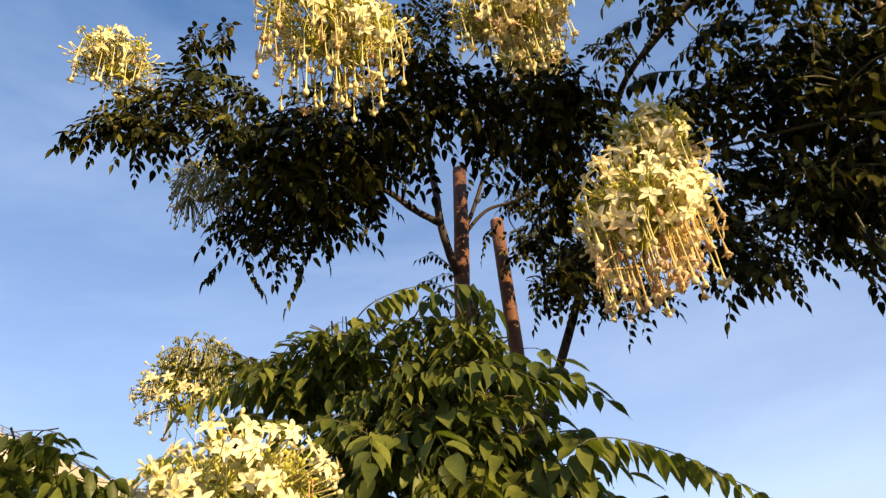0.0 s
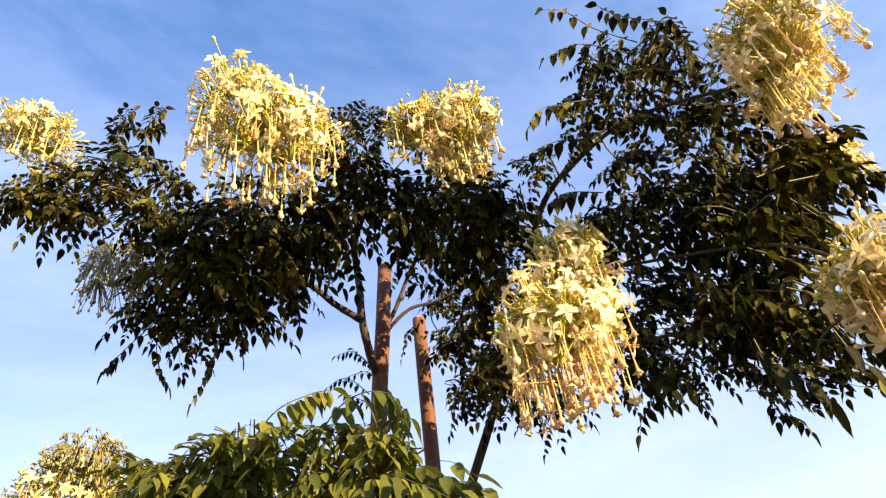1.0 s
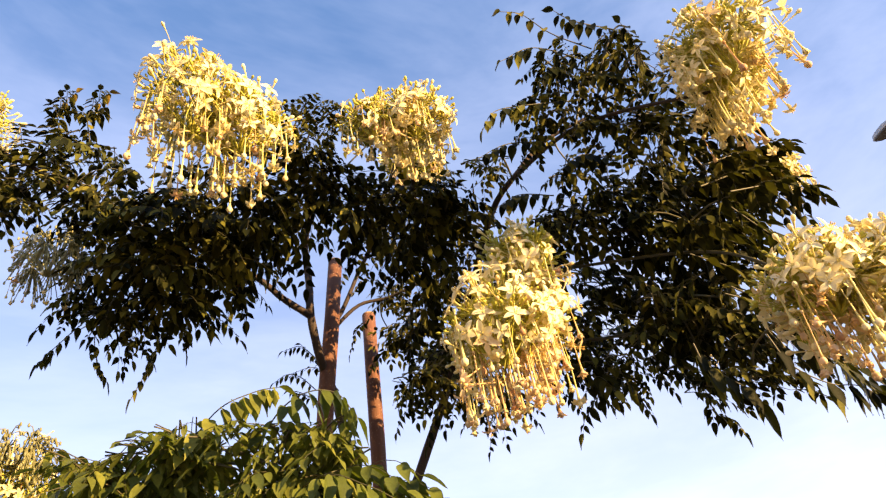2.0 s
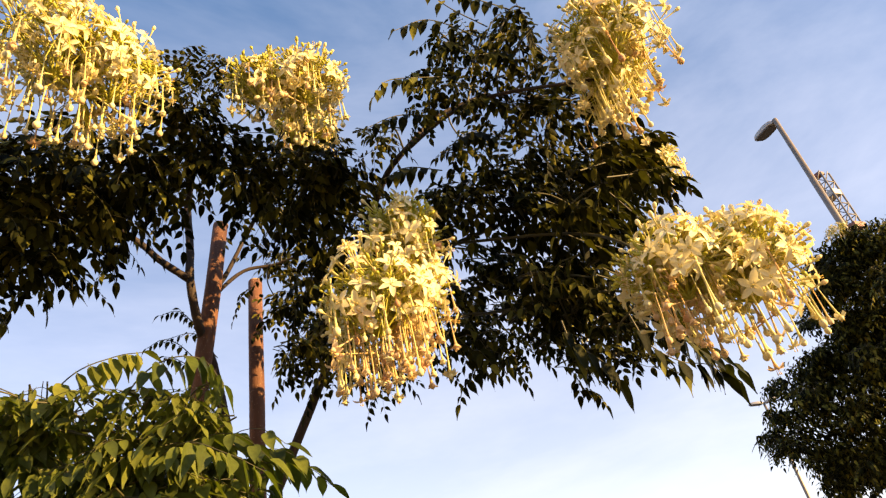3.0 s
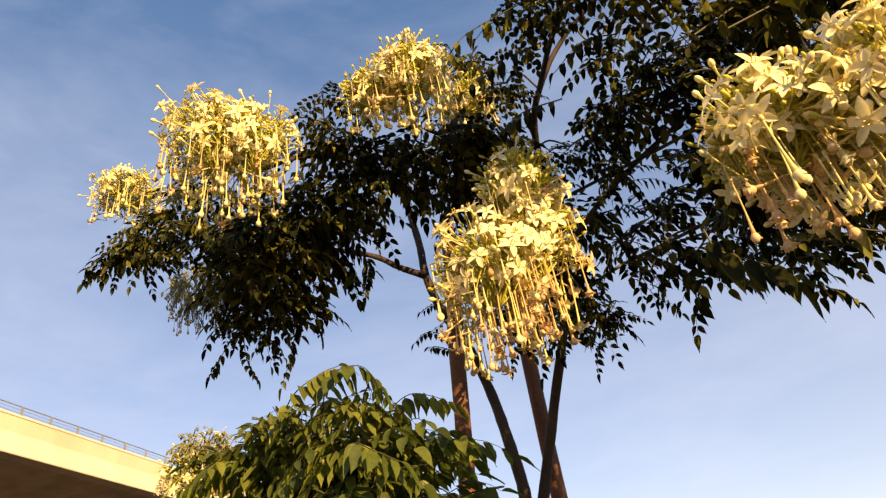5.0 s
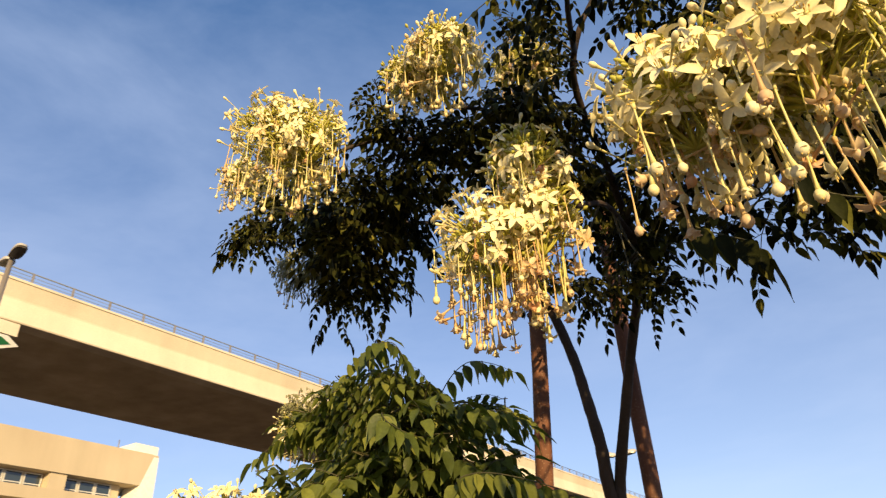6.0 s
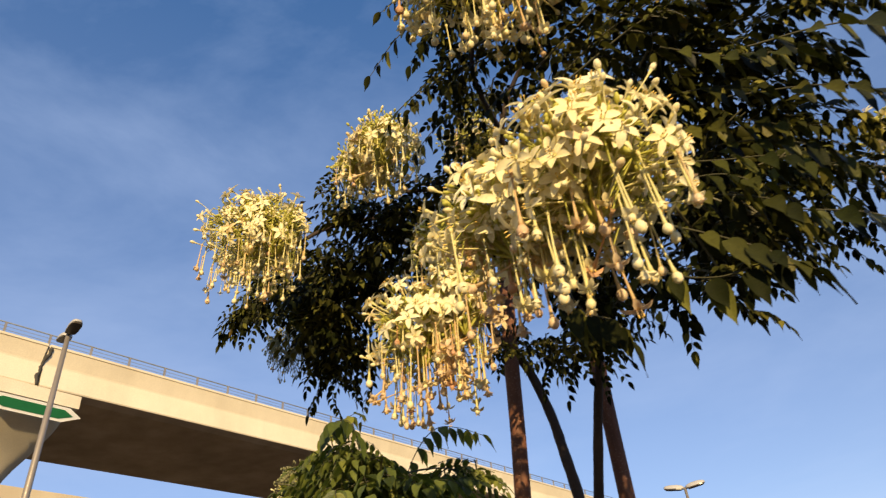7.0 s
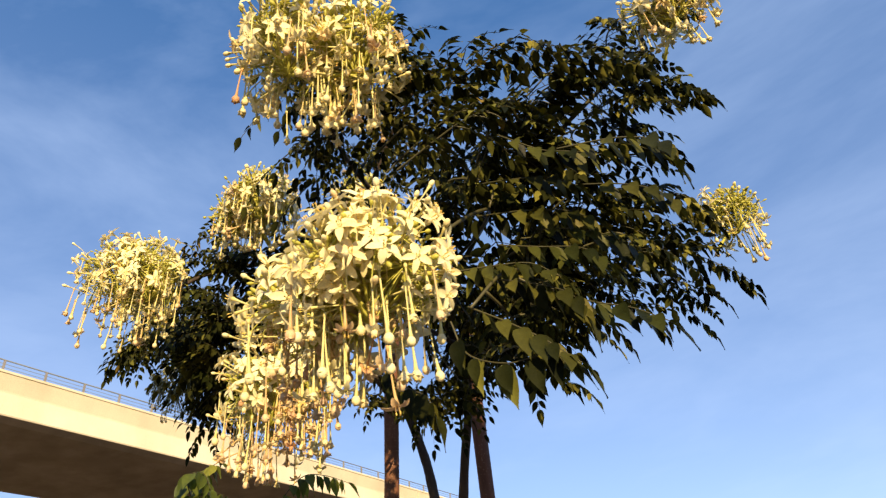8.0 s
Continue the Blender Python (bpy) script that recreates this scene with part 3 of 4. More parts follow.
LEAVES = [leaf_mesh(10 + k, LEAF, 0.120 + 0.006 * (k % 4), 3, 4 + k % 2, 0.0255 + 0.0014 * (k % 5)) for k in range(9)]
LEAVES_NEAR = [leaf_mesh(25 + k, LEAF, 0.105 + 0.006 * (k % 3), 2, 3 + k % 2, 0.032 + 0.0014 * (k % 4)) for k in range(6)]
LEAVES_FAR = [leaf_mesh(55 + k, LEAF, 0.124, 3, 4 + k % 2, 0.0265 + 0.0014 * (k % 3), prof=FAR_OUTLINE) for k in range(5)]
LEAVES_BUSH = [leaf_mesh(40 + k, LEAF_YOUNG, 0.130, 3, 3 + k % 2, 0.0360 + 0.0018 * (k % 4), (0.3, 1.3)) for k in range(7)]


# ---- flowers ----
def flower_mesh(seed, length, open_, bow, bud=False, lobe=0.0195, broad=0.52, heart=0.0, stuff=None):
    """A long slender tube along +z that ends in five waxy lobes (or in a plump bud). open_: 1 flat star, below that a bell, above that swept back."""
    rnd = random.Random(seed)
    s = Shape()
    path = [Vector((bow * length * u * u, 0, length * u)) for u in (0, 0.08, 0.3, 0.6, 0.85, 1.0)]
    s.tube(path[:2], [0.0024, 0.0020], 6, 1)
    s.tube(path, [0.0014, 0.0011, 0.00098, 0.0011, 0.0017, 0.0031], 6, 1)
    tip = path[-1]
    way = (path[-1] - path[-2]).normalized()
    a0 = way.orthogonal().normalized()
    b0 = way.cross(a0)
    if bud:
        s.blob(tip + way * 0.004, 0.0046, 0.0068, way, 8, 0)
        return s.mesh("flower", stuff or [PETAL, TUBE, ANTHER])
    if heart:
        s.blob(tip + way * heart * 0.6, heart, heart * 1.15, way, 8, 0)
    for k in range(5):
        a = 2 * math.pi * (k + rnd.uniform(-0.12, 0.12)) / 5
        out = a0 * math.cos(a) + b0 * math.sin(a)
        side = way.cross(out)
        ln = lobe * rnd.uniform(0.72, 1.15)
        wd = broad * lobe * rnd.uniform(0.85, 1.1)
        ang = math.pi / 2 * open_ + rnd.uniform(-0.42, 0.42)
        first = len(s.v)
        p = tip + out * 0.0022
        for u, w in ((0.0, 0.50), (0.28, 0.92), (0.58, 0.90), (0.84, 0.50), (1.0, 0.05)):
            t = ang * (0.72 + 0.5 * u)
            d = way * math.cos(t) + out * math.sin(t)
            nrm = out * math.cos(t) - way * math.sin(t)
            if u:
                p = p + d * ln * (u - last)
            last = u
            cup = nrm * (-0.0016 * w)
            s.v += [p + side * wd * 0.5 * w + cup, p - cup * 0.5, p - side * wd * 0.5 * w + cup]
        for i in range(4):
            q = first + 3 * i
            s.face((q, q + 1, q + 4, q + 3), 0)
            s.face((q + 1, q + 2, q + 5, q + 4), 0)
    for k in range(3):
        a = 2 * math.pi * k / 3 + 0.4
        o = (a0 * math.cos(a) + b0 * math.sin(a)) * 0.0016
        s.tube([tip - way * 0.004 + o, tip + way * 0.007 + o * 1.6], [0.0004, 0.0004], 3, 1, cap=False)
        s.blob(tip + way * 0.0075 + o * 1.6, 0.0009, 0.0018, way, 4, 2)
    return s.mesh("flower", stuff or [PETAL, TUBE, ANTHER])


STARS = [flower_mesh(60 + k, 0.058 + 0.004 * (k % 4), 0.92 + 0.06 * (k % 4), 0.10 * (k % 3 - 1)) for k in range(6)]
FORMS = ((0.30, 0.0080, 0.9, 0.0054), (0.45, 0.0090, 0.85, 0.0050), (1.35, 0.0110, 0.8, 0.0044), (0.25, 0.0075, 0.9, 0.0056), (0.40, 0.0085, 0.85, 0.0052), (1.15, 0.0140, 0.6, 0.0))     # opening, lobe, breadth, heart
BELLS = [flower_mesh(70 + k, 0.064 + 0.006 * (k % 4), f[0], 0.04 * (k % 3 - 1), lobe=f[1], broad=f[2], heart=f[3]) for k, f in enumerate(FORMS)]
BELLS_OLD = [flower_mesh(76 + k, 0.062 + 0.006 * (k % 4), f[0], 0.05 * (k % 3 - 1), lobe=f[1], broad=f[2], heart=f[3], stuff=[PETAL_OLD, TUBE_OLD, ANTHER]) for k, f in enumerate(FORMS)]
BUDS = [flower_mesh(80 + k, 0.046 + 0.008 * k, 0, 0.12, bud=True) for k in range(3)]


def aim(at, way, spin, size):
    q = Vector(way).normalized().to_track_quat("Z", "Y").to_matrix().to_4x4()
    return Matrix.Translation(at) @ q @ pose(0, 0, 0, 0, 0, spin) @ Matrix.Scale(size, 4)


def panicle(tree, at, width, height, count, seed, hang=0.42, size=1.0, lobes=None, stem=(0, 0, -0.1), dry=False, aged=0.12, label=""):
    """A flower head: a flat dome of forking stalks with stars and buds that face up and out, and long-tubed flowers that hang below it.
    lobes: (dx, dy, dz, width, height) of each cluster in the head."""
    rnd = random.Random(seed)
    at = Vector(at)
    lobes = lobes or ((0, 0, 0, width, height),)
    mass = sum(q[3] * q[3] * q[4] for q in lobes)
    s = Shape()
    flowers = []
    for lx, ly, lz, w, h in lobes:
        rx, rz = w * 0.5, h * 0.40
        c = at + Vector((lx, ly, lz + 0.10 * h))
        hub = c + Vector((0, 0, -0.55 * rz))
        phase = rnd.uniform(0, 6.28)
        s.tube(bend([at + Vector(stem), at + Vector(stem) * 0.4, hub], 4), [0.0032] * 4 + [0.0028] * 5, 5)
        arms = []
        for k in range(19):
            a = 2.399 * k + rnd.uniform(-0.3, 0.3)
            z = -0.25 + 1.05 * (k + 0.5) / 19
            r = math.sqrt(max(0.05, 1 - z * z)) * rnd.uniform(0.5, 0.72)
            p = c + Vector((math.cos(a) * r * rx, math.sin(a) * r * rx, z * rz * 0.6))
            s.tube(bend([hub, hub.lerp(p, 0.5) + Vector((0, 0, -0.004)), p], 3), [0.0022, 0.002, 0.0018, 0.0016, 0.0014, 0.0012, 0.0011], 4)
            arms.append(p)
            for _ in range(0 if dry else 18):
                d = Vector((rnd.gauss(0, 1), rnd.gauss(0, 1), rnd.gauss(0.5, 1))).normalized()
                q = p + d * rnd.uniform(0.010, 0.040)
                s.tube([p, q], [0.0007, 0.0007], 3, cap=False)
                s.blob(q, rnd.uniform(0.0018, 0.0034), rnd.uniform(0.003, 0.006), d, 5)
        n = int(count * w * w * h / mass + 0.5)
        for i in range(n):
            a = 2.399 * i + rnd.uniform(-0.5, 0.5)
            uneven = 1 + 0.10 * math.sin(2 * a + phase) + 0.08 * math.sin(3 * a - 2 * phase)
            sz = size * rnd.uniform(0.76, 1.04)
            if rnd.random() < hang:
                # the tube drops from the rim or the underside of the dome
                rr = math.sqrt(rnd.random()) * 0.92 * uneven
                low = rnd.random() ** 0.85
                end = c + Vector((math.cos(a) * rx * rr, math.sin(a) * rx * rr, -0.14 * h - 0.48 * h * low * (1.04 - 0.35 * rr * rr)))
                way = Vector((math.cos(a) * 0.04 * rr, math.sin(a) * 0.04 * rr, -1)) + Vector((rnd.uniform(-0.06, 0.06), rnd.uniform(-0.06, 0.06), 0))
                if rnd.random() < 0.06:
                    way = Vector((math.cos(a), math.sin(a), rnd.uniform(-0.9, -0.1)))
                me, ln = rnd.choice(BELLS_OLD if rnd.random() < aged else BELLS), 0.074
            else:
                z = max(-0.62, min(1, 1 - 1.56 * (i + 0.5) / n + rnd.uniform(-0.18, 0.18)))
                r = math.sqrt(1 - z * z)
                way = Vector((math.cos(a) * r, math.sin(a) * r, 0.7 * z + 0.12)) + Vector((rnd.uniform(-0.32, 0.32), rnd.uniform(-0.32, 0.32), rnd.uniform(-0.35, 0.25)))
                bud = rnd.random() < 0.36
                reach = (rnd.uniform(0.78, 1.0) if rnd.random() < 0.64 else rnd.uniform(0.42, 0.78)) * uneven
                if bud and rnd.random() < 0.6:
                    reach = rnd.uniform(0.98, 1.12) * uneven
                    way.z += 0.3
                end = c + Vector((math.cos(a) * r * rx * reach, math.sin(a) * r * rx * reach, z * rz * reach))
                me, ln = (rnd.choice(BUDS) if bud else rnd.choice(STARS)), 0.062
                sz *= 0.78 if bud else 1.0
            way.normalize()
            base = end - way * ln * sz
            near = min(arms, key=lambda q: (q - base).length)
            s.tube(bend([near, near.lerp(base, 0.6) + Vector((0, 0, 0.004)), base], 2), [0.0010, 0.0009, 0.0008, 0.0008, 0.0009], 3, cap=False)
            flowers.append((me, base, way, rnd.uniform(0, 360), sz))
    if dry:
        for k in range(330):
            a, z = rnd.uniform(0, 6.28), rnd.uniform(-0.8, 0.9)
            r = math.sqrt(1 - z * z)
            p = at + Vector((math.cos(a) * r * width * 0.5, math.sin(a) * r * width * 0.5, z * height * 0.5)) * rnd.uniform(0.6, 1.0)
            near = min(arms, key=lambda q: (q - p).length)
            s.tube([near, near.lerp(p, 0.5) + Vector((0, 0, 0.008)), p], [0.0012, 0.001, 0.0008], 3)
            s.blob(p, 0.0022, 0.004, (0, 0, 1), 5)
    s.v = [p - at for p in s.v]
    ob = part("panicle", s, [DRY if dry else STALK], tree, label)
    put(ob, Matrix.Translation(at))
    for me, base, way, spin, sz in flowers:
        put(part("flower", me, None, ob), aim(base, way, spin, sz))
    return ob


# ---- limbs and foliage ----
def limb(tree, name, points, r0, r1, mat=BARK, label="", sides=10):
    pts = bend(points, 5)
    s = Shape()
    n = len(pts) - 1
    s.tube(pts, [(r0 + (r1 - r0) * (k / n) ** 0.8) * (1 + 0.05 * math.sin(2.3 * k)) for k in range(n + 1)], sides)
    still(name, s, [mat], tree, label)
    return pts


def foliate(tree, pads, lines, meshes, seed, size=1.0, density=1.0, lean=None, spread=1.0):
    """Compound leaves that spread from the end of a twig in each pad (x, y, z, reach), most of them towards the side that the branch leans to."""
    rnd = random.Random(seed)
    wood = [p for line in lines for p in line]
    for x, y, z, reach in pads:
        c = Vector((x, y, z))
        foot = min(wood, key=lambda q: (q - c).length + 0.25 * abs(q.z - c.z + 0.05))
        s = Shape()
        heart = c + Vector((0, 0, -0.25 * reach))
        s.tube(bend([foot, foot.lerp(heart, 0.55) + Vector((rnd.uniform(-0.02, 0.02), rnd.uniform(-0.02, 0.02), 0.02)), heart], 4),
               [0.0024, 0.0023, 0.0022, 0.0021, 0.0020, 0.0019, 0.0018, 0.0017, 0.0016], 6)
        n = max(2, round(density * 9.5 * (reach / 0.12) ** 2))
        for i in range(n):
            a = 2.399 * i + rnd.uniform(-0.5, 0.5)
            el = rnd.uniform(-0.55, 0.30)
            if lean is not None and rnd.random() < 0.85:
                a = lean + rnd.uniform(-spread, spread)
            way = Vector((math.cos(a) * math.cos(el), math.sin(a) * math.cos(el), math.sin(el)))
            base = c + Vector((rnd.uniform(-1, 1), rnd.uniform(-1, 1), rnd.uniform(-0.8, 0.8))) * reach * 0.45 - Vector((way.x, way.y, 0.25 * way.z)) * min(0.085 * size, 0.8 * reach)
            s.tube(bend([heart, heart.lerp(base, 0.5) + Vector((0, 0, 0.01)), base], 2), [0.0019, 0.0018, 0.0017, 0.0016, 0.0015], 4, cap=False)
            fit_size = size * min(1.0, max(0.55, reach / 0.10))
            m = Matrix.Translation(base) @ pose(0, 0, 0, rnd.uniform(-20, 20), -math.degrees(el) * 0.8, math.degrees(a)) @ Matrix.Scale(fit_size * rnd.uniform(0.82, 1.12), 4)
            put(part("leaf", rnd.choice(meshes), None, tree), m)
        still("twig", s, [TWIG], tree)


def crowd(tree, pads, meshes, seed, count, lean, spread, mat):
    """The crowded inner leaves of a crown, joined."""
    rnd = random.Random(seed)
    s = Shape()
    for x, y, z in pads:
        for i in range(count):
            a = lean + rnd.uniform(-spread, spread)
            at = Vector((x, y, z)) + Vector((rnd.uniform(-1, 1), rnd.uniform(-1, 1), rnd.uniform(-1, 1))) * 0.05 - Vector((math.cos(a), math.sin(a), 0)) * 0.09
            m = Matrix.Translation(at) @ pose(0, 0, 0, rnd.uniform(-22, 22), rnd.uniform(-10, 24), math.degrees(a)) @ Matrix.Scale(rnd.uniform(0.6, 0.82), 4)
            src = LEAF_SHAPES[rnd.choice(meshes)]
            n0 = len(s.v)
            s.v += [m @ p for p in src.v]
            s.f += [tuple(n0 + q for q in f_) for f_ in src.f]
            s.s += src.s
    tagged(still("foliage", s, [mat, TWIG], tree), "crowded dark inner leaves", kind="stuff")


def frond(tree, points, size, leaf_mat, pairs, seed, hang=1.2, face=(0, 0, 0), outward=1.0, loose=0.2, sweep=0.38):
    """One arching feather: a stalk through the points with leaflets hanging from both sides of it."""
    rnd = random.Random(seed)
    pts = bend(points, 8)
    n = len(pts) - 1
    s = Shape()
    s.tube(pts, [0.0014 - 0.0008 * k / n for k in range(n + 1)], 5, 1, cap=False)
    for i in range(pairs + 1):
        u = 0.12 + 0.88 * i / pairs
        j = min(n - 1, int(u * n))
        at = pts[j].lerp(pts[j + 1], u * n - j)
        way = (pts[j + 1] - pts[j]).normalized()
        side = way.cross(Vector((0, 0, 1))).normalized()
        if i == pairs:
            leaflet(s, at, way + Vector((0, 0, -0.6)), Vector((0, 0, 1)), size * 1.1, size * 0.55, 0.3)
            break
        for sg in (-1, 1):
            out = way * (sweep + rnd.uniform(-0.18, 0.18)) + side * sg * outward * rnd.uniform(0.55, 0.95) + Vector((0, 0, -hang * rnd.uniform(0.75, 1.25)))
            flat = Vector((0, 0, 1)) + Vector(face) + way * (0.4 + rnd.uniform(-1.5, 1.5) * loose) + side * rnd.uniform(-loose, loose)
            ln = size * rnd.uniform(0.85, 1.15) * (0.78 + 0.34 * math.sin(math.pi * min(1, u + 0.05)))
            leaflet(s, at + out.normalized() * 0.003, out, flat, ln, ln * rnd.uniform(0.46, 0.60), rnd.uniform(0.05, 0.4))
    still("leaf", s, [leaf_mat, TWIG], tree)


def spray(tree, points, leaf_mat, seed, sets=5, reach=0.06, size=0.026, pairs=3, hang=0.8):
    """A long twice-feathered leaf: a stalk through the points with short side stalks of leaflets in pairs, and a feathered tip."""
    rnd = random.Random(seed)
    pts = bend(points, 8)
    n = len(pts) - 1
    s = Shape()
    s.tube(pts, [0.0017 - 0.0009 * k / n for k in range(n + 1)], 5, 1, cap=False)
    for i in range(sets):
        u = 0.22 + 0.66 * i / max(1, sets - 1)
        j = min(n - 1, int(u * n))
        at = pts[j].lerp(pts[j + 1], u * n - j)
        way = (pts[j + 1] - pts[j]).normalized()
        side = way.cross(Vector((0, 0, 1)))
        side = side.normalized() if side.length > 0.05 else Vector((1, 0, 0))
        for sg in (-1, 1):
            out = way * rnd.uniform(0.5, 0.9) + side * sg * rnd.uniform(0.6, 0.95) + Vector((0, 0, rnd.uniform(-0.25, 0.15)))
            pinna(s, rnd, at, out, reach * rnd.uniform(0.8, 1.15) * (1.15 - 0.5 * u), pairs if u < 0.7 else max(2, pairs - 1), size, (hang * 0.6, hang * 1.5))
    way = pts[-1] - pts[-3]
    pinna(s, rnd, pts[-1], way, reach * 0.8, pairs, size, (hang * 0.6, hang * 1.5))
    still("leaf", s, [leaf_mat, TWIG], tree)


# ---- support stakes ----
def wooden_stake(foot, head, radius, label):
    foot, head = Vector(foot), Vector(head)
    st = thing("wooden_stake", foot, label, "stake", "stakes beside the tree")
    rnd = random.Random(round(radius * 9999))
    pts = [foot.lerp(head, k / 14) + Vector((rnd.uniform(-1, 1), rnd.uniform(-1, 1), 0)) * 0.0016 for k in range(15)]
    s = Shape()
    s.tube(pts, [radius * (1.08 - 0.10 * k / 14) * rnd.uniform(0.97, 1.03) for k in range(15)], 18)
    still("shaft", s, [STAKE], st)
    way = (head - foot).normalized()
    s = Shape()
    s.tube([head - way * 0.001, head + way * 0.003, head + way * 0.0045], [radius * 0.985, radius * 0.96, radius * 0.86], 18)
    still("sawn_top", s, [SAWN], st, "pale sawn top", smooth=False)
    return st


wooden_stake((-0.068, 1.455, 0.0), (0.205, 1.407, 2.60), 0.0195, "straight red-brown wooden support stake with a sawn top")
wooden_stake((0.257, 1.608, 0.0), (0.324, 1.627, 2.565), 0.0198, "red-brown wooden support stake leaning beside the trunk")

# ---- the flowering tree ----
tree = thing("flowering_tree", (0.27, 1.56, 0.0), "young cork tree with dark feathery leaves and hanging cream flower clusters", "tree", "flowering trees")
FORK = (0.250, 1.515, 1.70)
trunk = limb(tree, "trunk", [(0.27, 1.56, -0.05), (0.28, 1.55, 0.6), (0.262, 1.535, 1.2), FORK], 0.028, 0.021)
la = limb(tree, "limb", [FORK, (0.240, 1.50, 1.79), (0.242, 1.49, 1.873), (0.232, 1.48, 1.98), (0.217, 1.475, 2.09), (0.187, 1.448, 2.222), (0.150, 1.39, 2.30), (0.129, 1.36, 2.40), (0.127, 1.355, 2.49), (0.118, 1.34, 2.60)], 0.0165, 0.009)
lb = limb(tree, "limb", [FORK, (0.269, 1.504, 1.80), (0.3585, 1.42, 2.0), (0.448, 1.337, 2.2), (0.475, 1.17, 2.32), (0.489, 0.97, 2.415), (0.53, 0.88, 2.455), (0.60, 0.85, 2.525), (0.70, 0.80, 2.56)], 0.0155, 0.0032)
lc = limb(tree, "limb", [la[35], (0.063, 1.35, 2.444), (0.0, 1.32, 2.485), (-0.12, 1.22, 2.49), (-0.30, 1.15, 2.53), (-0.45, 1.12, 2.62), (-0.60, 1.13, 2.72)], 0.0095, 0.004)
ld = limb(tree, "limb", [la[-1], (0.12, 1.22, 2.62), (0.10, 1.05, 2.55), (0.02, 0.90, 2.48), (-0.05, 0.82, 2.40)], 0.009, 0.004)
le = limb(tree, "limb", [la[29], (0.188, 1.44, 2.405), (0.224, 1.43, 2.474), (0.264, 1.42, 2.568)], 0.008, 0.005)
ln = limb(tree, "limb", [le[5], (0.262, 1.43, 2.475), (0.341, 1.42, 2.493), (0.42, 1.36, 2.50)], 0.006, 0.003)
lo = limb(tree, "limb", [le[-1], (0.29, 1.22, 2.55), (0.31, 0.97, 2.46), (0.29, 0.85, 2.40)], 0.006, 0.004)
lf = limb(tree, "limb", [lb[18], (0.62, 1.06, 2.30), (0.80, 0.95, 2.34), (1.0, 0.92, 2.42), (1.13, 0.93, 2.48)], 0.0065, 0.003, TWIG)
lg = limb(tree, "limb", [lb[15], (0.62, 1.36, 2.28), (0.84, 1.38, 2.31), (1.04, 1.33, 2.28)], 0.005, 0.0025, TWIG)
lh = limb(tree, "limb", [lb[21], (0.68, 0.99, 2.29), (0.80, 0.82, 2.20), (0.79, 0.68, 2.08), (0.75, 0.57, 1.93)], 0.004, 0.0024, TWIG)
li = limb(tree, "limb", [lb[29], (0.56, 0.75, 2.42), (0.61, 0.65, 2.38), (0.71, 0.52, 2.30)], 0.006, 0.0028)
lj = limb(tree, "limb", [lb[17], (0.47, 1.08, 2.22), (0.45, 0.93, 2.14), (0.42, 0.80, 2.08)], 0.006, 0.004)
lm = limb(tree, "limb", [lg[5], (0.78, 1.06, 2.16), (0.82, 0.90, 2.10), (0.83, 0.76, 2.03), (0.80, 0.69, 1.95)], 0.0042, 0.0022, TWIG)
lk = limb(tree, "limb", [lc[16], (-0.30, 1.18, 2.44), (-0.38, 1.17, 2.36)], 0.005, 0.003)
WOOD = [la, lb, lc, ld, le, ln, lo, lf, lg, lh, li, lj, lk, lm]

PADS_WEST = [(-0.60, 1.14, 2.62, 0.075), (-0.535, 1.14, 2.69, 0.08), (-0.465, 1.16, 2.76, 0.07), (-0.361, 1.14, 2.72, 0.085), (-0.528, 1.12, 2.56, 0.07), (-0.438, 1.12, 2.60, 0.085),
             (-0.333, 1.10, 2.56, 0.09), (-0.368, 1.14, 2.49, 0.075), (-0.222, 1.05, 2.47, 0.095), (-0.302, 1.15, 2.41, 0.085), (-0.208, 1.08, 2.37, 0.09), (-0.125, 1.02, 2.39, 0.09),
             (-0.159, 1.15, 2.35, 0.085), (-0.257, 1.20, 2.34, 0.075), (-0.205, 1.22, 2.33, 0.07), (-0.318, 1.22, 2.34, 0.06), (-0.093, 1.20, 2.42, 0.08), (-0.063, 1.10, 2.45, 0.09),
             (-0.023, 1.0, 2.46, 0.09), (-0.103, 1.0, 2.48, 0.085)]
PADS_TOP = [(0.321, 1.1, 2.828, 0.07), (0.385, 1.15, 2.877, 0.07), (0.44, 1.1, 2.69, 0.06), (0.362, 1.1, 2.662, 0.06), (0.377, 1.05, 2.505, 0.06), (0.436, 1.05, 2.456, 0.065), (0.447, 1, 2.323, 0.06),
            (0.065, 0.90, 2.575, 0.065), (0.12, 0.91, 2.615, 0.06), (0.165, 0.91, 2.60, 0.06), (0.07, 0.92, 2.49, 0.075), (0.131, 0.95, 2.51, 0.08), (0.177, 1.0, 2.46, 0.09),
            (0.061, 1.05, 2.49, 0.085), (0.036, 1.20, 2.52, 0.07), (0.245, 0.98, 2.45, 0.09), (0.32, 1.0, 2.45, 0.09), (0.264, 1.25, 2.56, 0.07), (0.331, 1.20, 2.50, 0.08),
            (0.369, 1.05, 2.40, 0.09), (0.378, 0.95, 2.42, 0.08), (0.39, 1.45, 2.52, 0.07), (0.426, 1.25, 2.42, 0.09), (0.416, 1.45, 2.40, 0.085), (0.375, 1.55, 2.46, 0.065),
            (0.425, 1.40, 2.27, 0.07), (0.455, 1.30, 2.28, 0.085), (0.54, 1.22, 2.34, 0.08)]
